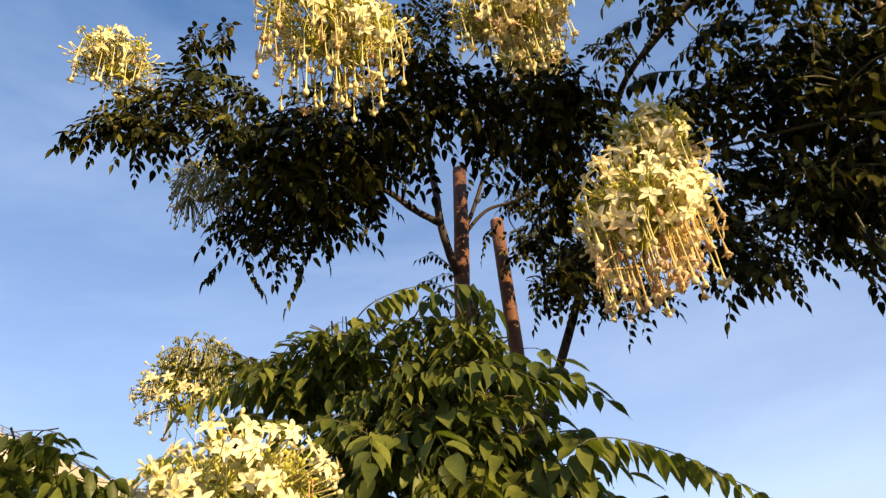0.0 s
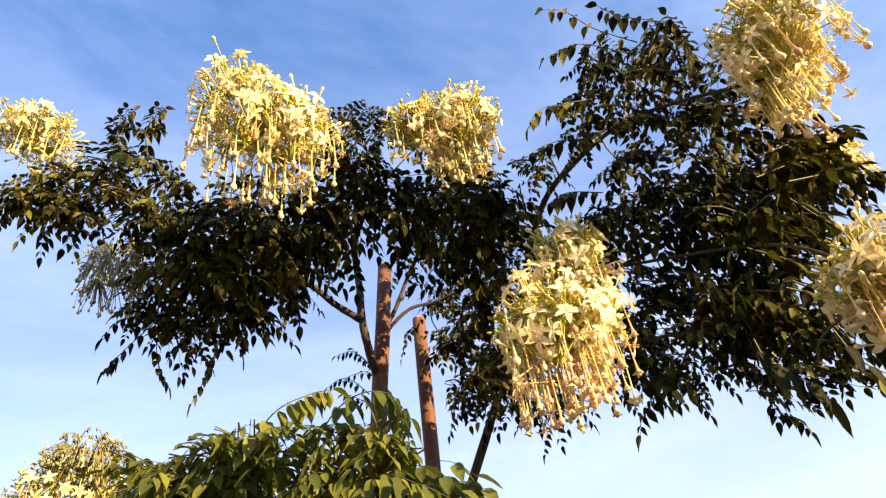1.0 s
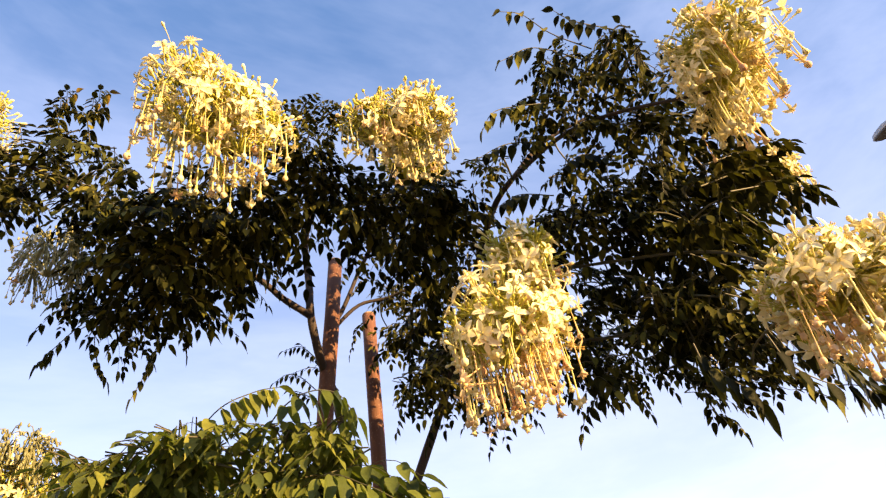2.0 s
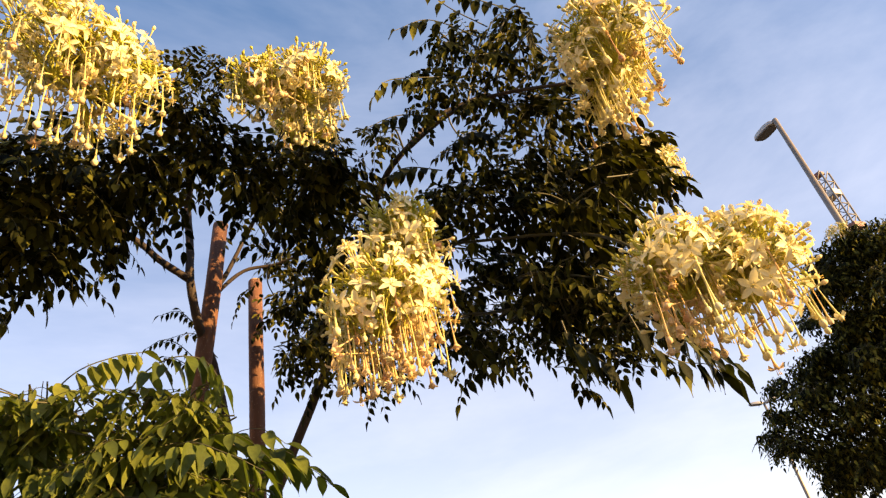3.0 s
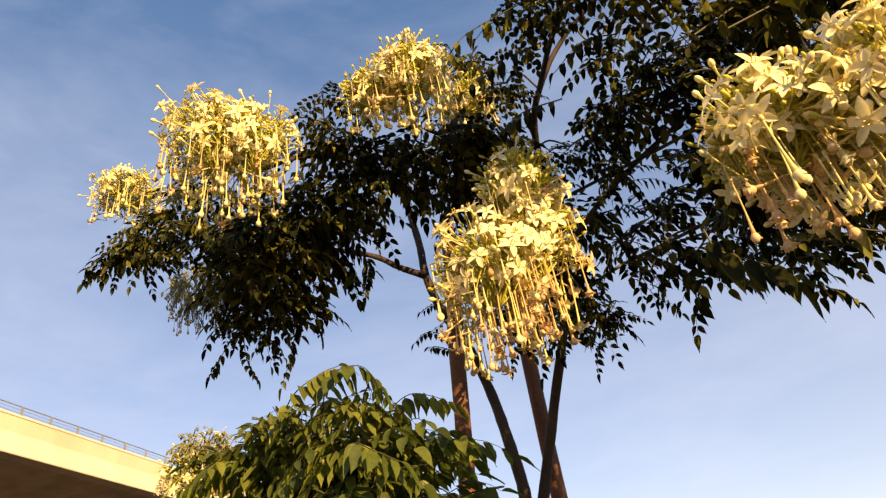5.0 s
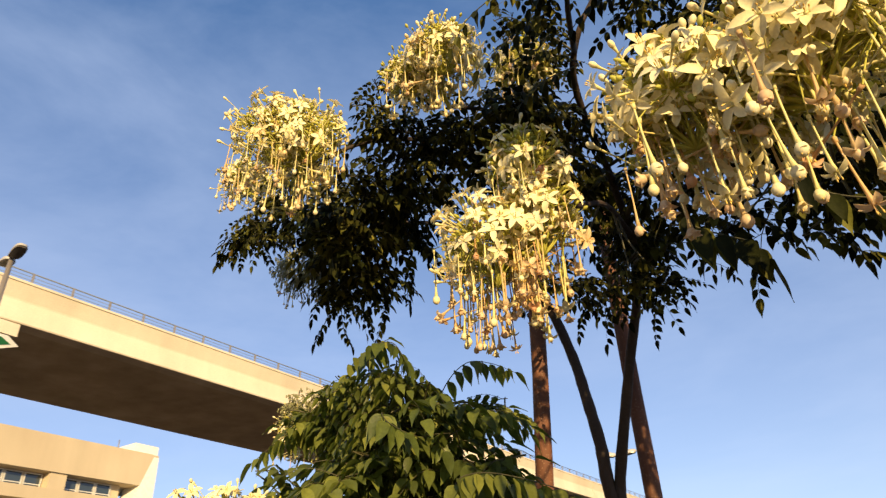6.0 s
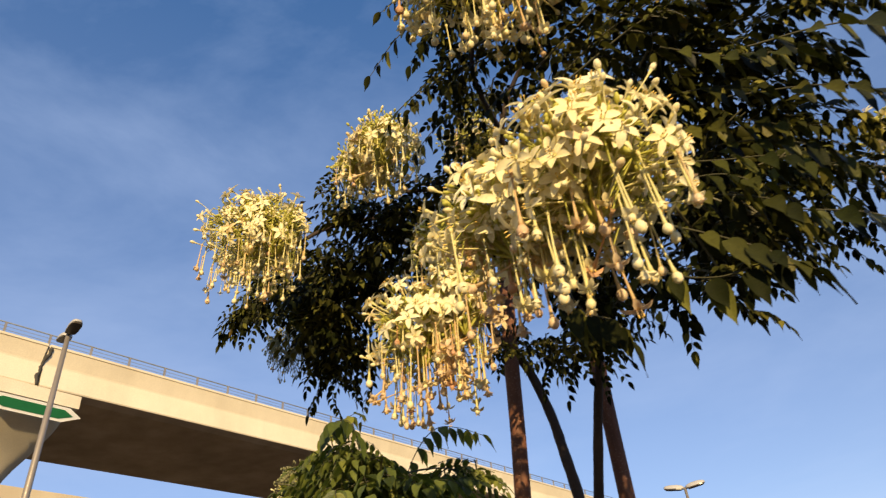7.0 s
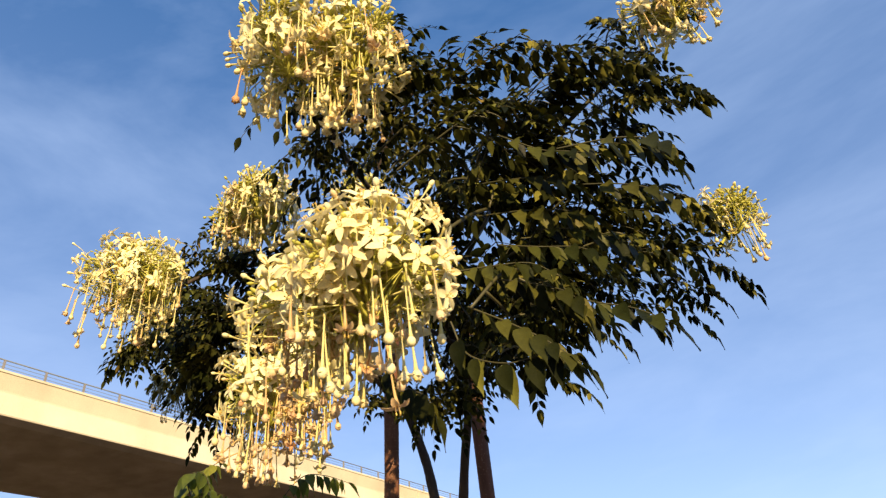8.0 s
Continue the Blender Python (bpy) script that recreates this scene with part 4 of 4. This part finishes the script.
PADS_MID = [(0.578, 0.66, 2.40, 0.055), (0.525, 0.72, 2.44, 0.055), (0.61, 0.66, 2.53, 0.055), (0.60, 0.95, 2.38, 0.06), (0.545, 0.66, 2.54, 0.055), (0.634, 0.60, 2.45, 0.065), (0.735, 0.62, 2.49, 0.07),
            (0.649, 0.68, 2.395, 0.07), (0.734, 0.70, 2.42, 0.075), (0.817, 0.70, 2.45, 0.075), (0.646, 0.58, 2.56, 0.055), (0.461, 0.86, 2.47, 0.045),
            (0.67, 0.87, 2.46, 0.07), (0.66, 0.95, 2.40, 0.08), (0.728, 0.92, 2.42, 0.085), (0.60, 1.02, 2.32, 0.065), (0.68, 1.10, 2.26, 0.085), (0.60, 1.12, 2.20, 0.075)]
PADS_LOW = [(0.545, 0.97, 2.365, 0.06), (0.34, 1.27, 2.18, 0.06), (0.41, 1.25, 2.15, 0.07), (0.47, 1.15, 2.10, 0.06), (0.34, 1.12, 2.13, 0.06), (0.52, 1.20, 2.10, 0.06)]
PADS_EAST = [(0.827, 0.90, 2.46, 0.09), (0.906, 0.88, 2.46, 0.09), (0.973, 0.85, 2.45, 0.08), (1.03, 0.84, 2.44, 0.07), (0.748, 0.95, 2.37, 0.09), (0.823, 0.92, 2.34, 0.09), (0.89, 0.88, 2.30, 0.085),
             (0.96, 0.86, 2.31, 0.075), (0.807, 1.10, 2.34, 0.085), (0.869, 1.05, 2.29, 0.085), (0.924, 0.98, 2.24, 0.085), (1.05, 0.94, 2.43, 0.065), (1.04, 1.02, 2.35, 0.065), (0.97, 1.08, 2.29, 0.075),
             (0.871, 1.30, 2.32, 0.08), (0.976, 1.30, 2.32, 0.08), (1.0, 1.20, 2.27, 0.07), (0.878, 1.38, 2.26, 0.07), (0.99, 1.38, 2.27, 0.065)]
PADS_NEAR = [(0.84, 0.86, 2.03, 0.06), (0.87, 0.84, 1.977, 0.06), (0.82, 0.82, 1.941, 0.055), (0.81, 0.95, 2.029, 0.06), (0.816, 0.92, 1.977, 0.05), (0.776, 1, 2.062, 0.06), (0.892, 0.8, 1.985, 0.055),
             (1.085, 0.9, 2.559, 0.06), (1.109, 0.88, 2.447, 0.055), (1.116, 0.92, 2.411, 0.05), (1.147, 0.9, 2.557, 0.05),
             (0.78, 0.90, 2.17, 0.09), (0.84, 0.84, 2.13, 0.08), (0.88, 0.96, 2.18, 0.08), (0.79, 0.97, 2.13, 0.075), (0.70, 1.08, 2.12, 0.075), (0.62, 1.10, 2.12, 0.06), (0.80, 0.90, 2.05, 0.06),
             (0.87, 0.88, 2.05, 0.06), (0.93, 0.90, 2.10, 0.065), (0.98, 0.94, 2.14, 0.06), (0.80, 0.78, 2.26, 0.07), (0.86, 0.74, 2.36, 0.06)]
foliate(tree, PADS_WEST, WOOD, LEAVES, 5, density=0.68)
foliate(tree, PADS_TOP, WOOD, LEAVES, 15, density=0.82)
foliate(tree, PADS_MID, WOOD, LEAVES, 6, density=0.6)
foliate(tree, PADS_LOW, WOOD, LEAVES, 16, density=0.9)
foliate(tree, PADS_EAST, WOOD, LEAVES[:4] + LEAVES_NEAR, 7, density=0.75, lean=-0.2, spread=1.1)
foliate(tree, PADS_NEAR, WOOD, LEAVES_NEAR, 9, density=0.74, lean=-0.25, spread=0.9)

panicle(tree, (-0.625, 1.121, 2.765), 0.20, 0.20, 140, 1, hang=0.22, stem=(0.05, 0.02, -0.06))
panicle(tree, (-0.081, 0.755, 2.405), 0.25, 0.31, 340, 2, hang=0.30, stem=(0.03, 0.08, -0.08), lobes=((-0.025, 0.0, 0.01, 0.20, 0.30), (0.05, 0.02, -0.012, 0.17, 0.27)))
panicle(tree, (0.262, 0.79, 2.462), 0.21, 0.21, 230, 3, hang=0.28, stem=(0.01, 0.06, -0.07), lobes=((-0.055, 0.01, 0.0, 0.12, 0.15), (0.03, 0.0, 0.0, 0.16, 0.21)))
panicle(tree, (0.390, 0.780, 2.03), 0.23, 0.36, 470, 4, hang=0.32, aged=0.55, stem=(0.05, 0.03, 0.05), lobes=((0.034, 0, 0.092, 0.14, 0.19), (-0.032, 0, -0.050, 0.19, 0.25), (0.040, 0.02, -0.010, 0.14, 0.27)))
panicle(tree, (0.727, 0.483, 2.306), 0.22, 0.26, 330, 5, hang=0.28, stem=(0.0, 0.05, -0.05), lobes=((-0.03, -0.03, -0.008, 0.18, 0.25), (0.035, 0.04, 0.008, 0.17, 0.25)))
panicle(tree, (0.738, 0.500, 1.878), 0.26, 0.22, 430, 6, hang=0.18, aged=0.4, stem=(0.0, 0.05, 0.03), lobes=((-0.048, 0.01, 0.012, 0.16, 0.195), (0.048, -0.01, 0.0, 0.19, 0.225)))
panicle(tree, (1.138, 1.286, 2.275), 0.12, 0.18, 60, 7, hang=0.40, stem=(-0.05, -0.03, -0.06))
panicle(tree, (1.192, 0.87, 2.468), 0.15, 0.17, 100, 8, hang=0.35, stem=(-0.05, 0.05, -0.06))
panicle(tree, (-0.396, 1.142, 2.385), 0.16, 0.19, 26, 9, hang=0.5, size=0.6, stem=(0.05, 0.04, -0.02), dry=True, label="spent flower cluster of bare brown stalks")
panicle(tree, (0.358, 1.05, 2.621), 0.16, 0.13, 60, 12, hang=0.45, aged=0.4, stem=(0.0, 0.05, -0.05))

# long leaves that reach out of the crown
SPRAYS_WEST = [((-0.477, 1.12, 2.60), (-0.579, 1.12, 2.59), (-0.65, 1.12, 2.575), (-0.685, 1.12, 2.555)), ((-0.36, 1.12, 2.56), (-0.50, 1.11, 2.565), (-0.60, 1.11, 2.56)),
               ((-0.418, 1.12, 2.70), (-0.45, 1.12, 2.80), (-0.436, 1.12, 2.865)), ((-0.371, 1.12, 2.72), (-0.387, 1.12, 2.81), (-0.367, 1.12, 2.875))]
TAILS_WEST = [((-0.27, 1.20, 2.36), (-0.33, 1.22, 2.31), (-0.375, 1.22, 2.25), (-0.40, 1.22, 2.21)), ((-0.28, 1.20, 2.36), (-0.31, 1.22, 2.29), (-0.30, 1.22, 2.22), (-0.275, 1.22, 2.17)),
              ((-0.15, 1.24, 2.36), (-0.19, 1.26, 2.30), (-0.21, 1.26, 2.22), (-0.235, 1.26, 2.15)), ((-0.10, 1.26, 2.42), (-0.13, 1.29, 2.38), (-0.15, 1.30, 2.32), (-0.145, 1.30, 2.27)),
              ((-0.18, 1.22, 2.38), (-0.24, 1.23, 2.33), (-0.27, 1.24, 2.27)), ((-0.02, 1.36, 2.50), (-0.05, 1.42, 2.50), (-0.07, 1.44, 2.44))]
SPRAYS_EAST = [((0.98, 0.95, 2.42), (1.053, 0.95, 2.42), (1.13, 0.95, 2.405), (1.165, 0.95, 2.365)), ((0.90, 1.0, 2.45), (0.98, 1.0, 2.44), (1.04, 1.0, 2.39), (1.07, 1.0, 2.33)),
               ((0.73, 0.60, 2.34), (0.78, 0.60, 2.36), (0.82, 0.60, 2.35)), ((0.84, 0.72, 2.41), (0.90, 0.72, 2.42), (0.96, 0.72, 2.405), (1.0, 0.72, 2.37)),
               ((0.92, 0.80, 2.38), (0.99, 0.80, 2.41), (1.06, 0.80, 2.385), (1.10, 0.80, 2.33)), ((0.92, 1.10, 2.32), (1.0, 1.10, 2.33), (1.06, 1.11, 2.29), (1.09, 1.12, 2.24))]
TAILS_EAST = [((0.80, 1.26, 2.32), (0.879, 1.35, 2.31), (0.945, 1.40, 2.25), (0.99, 1.42, 2.17), (1.01, 1.42, 2.12)), ((0.90, 1.26, 2.36), (1.0, 1.33, 2.30), (1.036, 1.36, 2.22), (1.062, 1.36, 2.15)),
              ((0.80, 1.30, 2.28), (0.85, 1.36, 2.25), (0.90, 1.39, 2.20), (0.915, 1.40, 2.15)), ((0.72, 1.26, 2.24), (0.78, 1.32, 2.22), (0.83, 1.34, 2.17), (0.85, 1.34, 2.12)),
              ((0.62, 1.16, 2.18), (0.66, 1.14, 2.14), (0.69, 1.12, 2.08), (0.69, 1.11, 2.03)), ((0.92, 1.28, 2.30), (1.02, 1.30, 2.27), (1.09, 1.31, 2.20), (1.12, 1.32, 2.13))]
FRONDS_NEAR = [((0.818, 0.78, 2.095), (0.882, 0.78, 2.06), (0.941, 0.78, 2.029), (0.971, 0.78, 1.986)),
               ((0.826, 0.74, 2.008), (0.877, 0.74, 1.978), (0.921, 0.74, 1.942), (0.932, 0.74, 1.904)),
               ((0.874, 0.76, 1.997), (0.929, 0.76, 1.94), (0.983, 0.76, 1.905), (1.021, 0.76, 1.87)),
               ((0.792, 0.7, 1.96), (0.846, 0.7, 1.913), (0.887, 0.7, 1.873), (0.923, 0.7, 1.83)),
               ((0.864, 0.82, 2.124), (0.936, 0.82, 2.089), (0.988, 0.82, 2.04), (1.011, 0.82, 1.99)),
               ((0.967, 0.7, 2.143), (1.044, 0.7, 2.114), (1.09, 0.7, 2.08), (1.101, 0.7, 2.039)),
               ((0.92, 0.8, 2.17), (1.011, 0.8, 2.122), (1.061, 0.8, 2.08), (1.077, 0.8, 2.04)),
               ((0.87, 0.75, 2.276), (0.93, 0.75, 2.205), (0.967, 0.75, 2.178), (1.015, 0.75, 2.142)),
               ((0.763, 0.74, 2.051), (0.823, 0.74, 2.033), (0.877, 0.74, 2.012), (0.914, 0.74, 1.972)),
               ((0.745, 0.78, 2.247), (0.843, 0.78, 2.212), (0.92, 0.78, 2.175), (0.962, 0.78, 2.133)),
               ((0.787, 0.8, 2.181), (0.869, 0.8, 2.149), (0.932, 0.8, 2.114), (0.971, 0.8, 2.072))]
FRONDS_UNDER = [((0.642, 0.72, 1.947), (0.647, 0.72, 1.914), (0.675, 0.72, 1.889), (0.701, 0.72, 1.869), (0.711, 0.72, 1.843)),
                ((0.763, 0.7, 1.949), (0.78, 0.7, 1.895), (0.831, 0.7, 1.863), (0.882, 0.7, 1.857), (0.908, 0.7, 1.841))]
FRONDS_MID = [((0.579, 0.68, 2.453), (0.479, 0.68, 2.429), (0.406, 0.68, 2.403), (0.373, 0.68, 2.352)),
              ((0.595, 0.7, 2.504), (0.55, 0.7, 2.496), (0.483, 0.7, 2.469), (0.431, 0.7, 2.414)),
              ((0.536, 0.75, 2.411), (0.45, 0.75, 2.396), (0.385, 0.75, 2.354)),
              ((0.614, 0.62, 2.537), (0.538, 0.62, 2.574), (0.49, 0.62, 2.627), (0.446, 0.62, 2.628)),
              ((0.59, 0.62, 2.498), (0.489, 0.62, 2.52), (0.411, 0.62, 2.467)),
              ((0.636, 0.58, 2.549), (0.566, 0.58, 2.56), (0.532, 0.58, 2.587)),
              ((0.576, 0.64, 2.462), (0.532, 0.64, 2.495), (0.491, 0.64, 2.447)),
              ((0.543, 0.8, 2.316), (0.472, 0.8, 2.314), (0.419, 0.8, 2.279)),
              ((0.641, 0.66, 2.369), (0.571, 0.66, 2.374), (0.523, 0.66, 2.324)),
              ((0.642, 0.6, 2.394), (0.609, 0.6, 2.435), (0.557, 0.6, 2.418)),
              ((0.65, 0.56, 2.409), (0.656, 0.56, 2.492), (0.648, 0.56, 2.542)),
              ((0.66, 0.75, 2.371), (0.601, 0.75, 2.38), (0.538, 0.75, 2.329))]
SPRAYS_MID = [((0.721, 0.62, 2.23), (0.832, 0.62, 2.274), (0.921, 0.62, 2.301)),
              ((0.754, 0.62, 2.174), (0.864, 0.62, 2.198), (0.916, 0.62, 2.189)),
              ((0.721, 0.64, 2.202), (0.809, 0.64, 2.237), (0.878, 0.64, 2.243))]
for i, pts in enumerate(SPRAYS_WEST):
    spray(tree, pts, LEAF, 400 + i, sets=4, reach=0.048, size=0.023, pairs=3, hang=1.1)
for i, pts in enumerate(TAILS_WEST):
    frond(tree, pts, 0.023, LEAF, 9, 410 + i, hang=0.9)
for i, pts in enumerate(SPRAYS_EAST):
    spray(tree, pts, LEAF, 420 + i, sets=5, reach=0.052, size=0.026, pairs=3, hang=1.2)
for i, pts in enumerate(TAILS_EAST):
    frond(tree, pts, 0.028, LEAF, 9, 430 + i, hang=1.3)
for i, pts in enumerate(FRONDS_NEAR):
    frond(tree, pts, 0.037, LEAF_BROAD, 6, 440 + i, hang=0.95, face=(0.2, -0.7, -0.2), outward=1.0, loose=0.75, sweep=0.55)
for i, pts in enumerate(FRONDS_UNDER):
    frond(tree, pts, 0.039, LEAF, 5, 470 + i, hang=2.6, face=(0.0, -1.6, -1.0), outward=0.4)
for i, pts in enumerate(FRONDS_MID):
    frond(tree, pts, 0.026, LEAF, 6, 480 + i, hang=1.6, face=(0.0, -1.2, -0.7))
for i, pts in enumerate(SPRAYS_MID):
    spray(tree, pts, LEAF, 500 + i, sets=4, reach=0.04, size=0.021, pairs=3, hang=0.8)
# thin shoots with small leaflets beside the stakes
SHOOTS = [((0.146, 1.47, 2.252), (0.109, 1.47, 2.289), (0.075, 1.47, 2.298), (0.043, 1.47, 2.276)), ((0.154, 1.47, 2.219), (0.108, 1.47, 2.248), (0.082, 1.47, 2.255)), ((0.153, 1.5, 2.355), (0.112, 1.5, 2.393), (0.067, 1.5, 2.38)),
          ((0.19, 1.47, 2.27), (0.15, 1.51, 2.36), (0.115, 1.52, 2.41)), ((0.20, 1.47, 2.25), (0.15, 1.50, 2.33), (0.085, 1.51, 2.32)), ((0.30, 1.55, 2.50), (0.28, 1.60, 2.50), (0.255, 1.60, 2.42)), ((0.24, 1.43, 2.50), (0.30, 1.48, 2.60), (0.36, 1.50, 2.58))]
for i, pts in enumerate(SHOOTS):
    frond(tree, pts, 0.019, LEAF, 7, 460 + i, hang=0.6)

# ---- the lower tree in front of the stakes ----
bush = thing("flowering_tree", (0.0, 1.12, 0.0), "low young cork tree with olive leaflets and cream flowers", "tree", "flowering trees")
bt = limb(bush, "trunk", [(0.0, 1.12, -0.05), (0.01, 1.13, 0.7), (-0.01, 1.10, 1.3), (0.0, 1.08, 1.62)], 0.022, 0.011)
b1 = limb(bush, "limb", [bt[-4], (0.05, 1.02, 1.66), (0.07, 0.96, 1.87)], 0.008, 0.004)
b2 = limb(bush, "limb", [bt[-6], (-0.14, 1.09, 1.66), (-0.26, 1.11, 1.82)], 0.008, 0.003)
b3 = limb(bush, "limb", [bt[-8], (0.14, 1.02, 1.55), (0.30, 0.94, 1.60), (0.42, 0.92, 1.60)], 0.008, 0.004)
b4 = limb(bush, "limb", [bt[-9], (-0.16, 0.92, 1.50), (-0.32, 0.78, 1.62)], 0.008, 0.004)
PADS_BUSH = [(-0.13, 1.0, 1.935, 0.06), (-0.085, 1.0, 1.945, 0.055), (-0.19, 1.05, 1.94, 0.06), (-0.24, 1.11, 1.955, 0.08), (-0.12, 1.10, 1.950, 0.09), (0.02, 0.97, 1.885, 0.08), (0.12, 0.93, 1.862, 0.08), (-0.03, 0.96, 1.925, 0.06), (0.045, 0.92, 1.915, 0.05), (0.09, 0.90, 1.905, 0.045), (0.0, 0.98, 1.808, 0.12), (0.16, 1.00, 1.768, 0.10),
             (0.30, 0.93, 1.628, 0.06), (0.42, 0.92, 1.573, 0.05), (-0.40, 0.76, 1.688, 0.07), (0.10, 1.16, 1.898, 0.07), (0.13, 1.24, 1.928, 0.045),
             (-0.10, 1.04, 1.758, 0.13), (0.05, 1.10, 1.738, 0.12), (-0.26, 1.02, 1.778, 0.12), (0.08, 0.92, 1.638, 0.12), (-0.08, 0.88, 1.618, 0.12), (0.22, 1.10, 1.718, 0.09)]
foliate(bush, PADS_BUSH, [bt[8:], b1, b2, b3, b4], LEAVES_BUSH, 8, density=0.85)
panicle(bush, (-0.215, 0.83, 1.662), 0.29, 0.19, 310, 10, hang=0.25, size=0.82, aged=0.4, stem=(0.02, 0.06, -0.06))
panicle(bush, (-0.43, 1.25, 1.962), 0.22, 0.19, 120, 11, hang=0.25, size=0.68, stem=(0.05, 0.0, -0.07))
panicle(bush, (-0.393, 1.2, 2.016), 0.15, 0.12, 20, 13, hang=0.5, size=0.5, stem=(0.04, 0.0, -0.06), dry=True, label="spent flower cluster of fine bare stalks")
crowd(bush, [(-0.47, 0.78, 1.715), (-0.50, 0.76, 1.70), (-0.45, 0.75, 1.695), (-0.41, 0.75, 1.685), (-0.36, 0.76, 1.675), (-0.32, 0.77, 1.665), (-0.47, 0.80, 1.655), (-0.40, 0.80, 1.65), (-0.34, 0.80, 1.64)], LEAVES_BUSH, 79, 4, 3.6, 2.4, LEAF_YOUNG)

for i, (pts, n) in enumerate((
        (((-0.12, 1.0, 1.90), (-0.057, 0.95, 1.974), (0.0, 0.95, 2.006), (0.038, 0.95, 2.013)), 10),
        (((0.0, 0.95, 1.90), (0.035, 0.89, 1.943), (0.075, 0.85, 1.955), (0.117, 0.85, 1.951), (0.144, 0.85, 1.912)), 9),
        (((0.03, 1.02, 1.838), (0.09, 0.86, 1.836), (0.14, 0.80, 1.80), (0.182, 0.79, 1.772)), 9),
        (((0.14, 1.02, 1.558), (0.209, 0.866, 1.683), (0.255, 0.855, 1.713), (0.357, 0.866, 1.683), (0.479, 0.895, 1.618)), 20),
        (((-0.14, 1.10, 1.838), (-0.20, 1.02, 1.898), (-0.27, 1.0, 1.893), (-0.34, 0.98, 1.848)), 12),
        (((0.06, 1.15, 1.818), (0.05, 1.02, 1.848), (0.13, 0.94, 1.815), (0.18, 0.90, 1.765)), 12),
        (((0.02, 1.08, 1.838), (0.055, 1.12, 1.958), (0.10, 1.14, 2.005), (0.145, 1.165, 2.0), (0.18, 1.20, 1.982)), 10),
        (((0.05, 1.12, 1.818), (0.07, 1.18, 1.898), (0.127, 1.219, 1.913), (0.17, 1.26, 1.868)), 11),
        (((-0.05, 1.05, 1.778), (-0.08, 0.98, 1.838), (0.02, 0.93, 1.848), (0.13, 0.90, 1.798)), 16))):
    frond(bush, pts, 0.036, LEAF_YOUNG, n, 300 + i, loose=0.4)

# ---- the tree farther off ----
far = thing("flowering_tree", (6.38, 3.66, 0.0), "dense dark young cork tree with small flower clusters at the top", "tree", "flowering trees")
ft = limb(far, "trunk", [(6.45, 3.6, -0.05), (6.47, 3.62, 0.9), (6.40, 3.58, 1.8), (6.44, 3.6, 3.3)], 0.06, 0.03)
FAR_PADS = []
FAR_CROWN = (((6.47, 3.22, 3.62), 0.84, 0.68), ((6.20, 3.86, 2.74), 0.88, 0.64))     # centre, half width, half height
_r = random.Random(12)
for (cx, cy, cz), hw, hh in FAR_CROWN:
    for k in range(26):
        a, z = 2.399 * k, -0.96 + 1.92 * (k + 0.5) / 26
        rr = math.sqrt(1 - z * z) * _r.uniform(0.62, 1.16)
        FAR_PADS.append((cx + math.cos(a) * rr * hw, cy + math.sin(a) * rr * hw, cz + z * hh * _r.uniform(0.9, 1.12), _r.uniform(0.13, 0.22)))
foliate(far, FAR_PADS, [ft[9:]], LEAVES_FAR, 13, size=1.6, density=0.36)
for k, (dx, dy, dz) in enumerate(((-0.45, -0.5, 1.02), (-0.1, -0.75, 0.9), (-0.2, 0.1, 1.2), (0.4, -0.5, 0.95))):
    panicle(far, (6.45 + dx, 3.6 + dy, 3.2 + dz), 0.26, 0.20, 50, 20 + k, hang=0.3, size=1.1, stem=(0, 0, -0.1))
# the crowded inner leaves of that tree, too small to tell apart
_plain = []
for k in range(3):
    _s = Shape()
    _rr = random.Random(90 + k)
    for i in range(34):
        d = Vector((_rr.uniform(-1, 1), _rr.uniform(-1, 1), _rr.uniform(-0.5, 0.5)))
        w_ = Vector((_rr.uniform(-1, 1), _rr.uniform(-1, 1), _rr.uniform(-1.2, 0)))
        leaflet(_s, d * 0.16, w_, Vector((0, 0, 1)) + d * 0.5, 0.05, 0.027, 0.2, prof=FAR_OUTLINE)
    _plain.append(_s)
_s = Shape()
for k in range(760):
    (cx, cy, cz), hw, hh = FAR_CROWN[k % 2]
    a, z = 2.399 * k, -0.95 + 1.9 * (k + 0.5) / 760
    rr = math.sqrt(1 - z * z) * _r.uniform(0.25, 0.84)
    o = Vector((cx + math.cos(a) * rr * hw, cy + math.sin(a) * rr * hw, cz + z * hh))
    turn = Matrix.Rotation(_r.uniform(0, 6.28), 3, "Z")
    src = _plain[k % 3]
    n0 = len(_s.v)
    _s.v += [o + turn @ p for p in src.v]
    _s.f += [tuple(n0 + q for q in f_) for f_ in src.f]
    _s.s += src.s
tagged(still("foliage", _s, [LEAF], far), "crowded small dark leaves", kind="stuff")
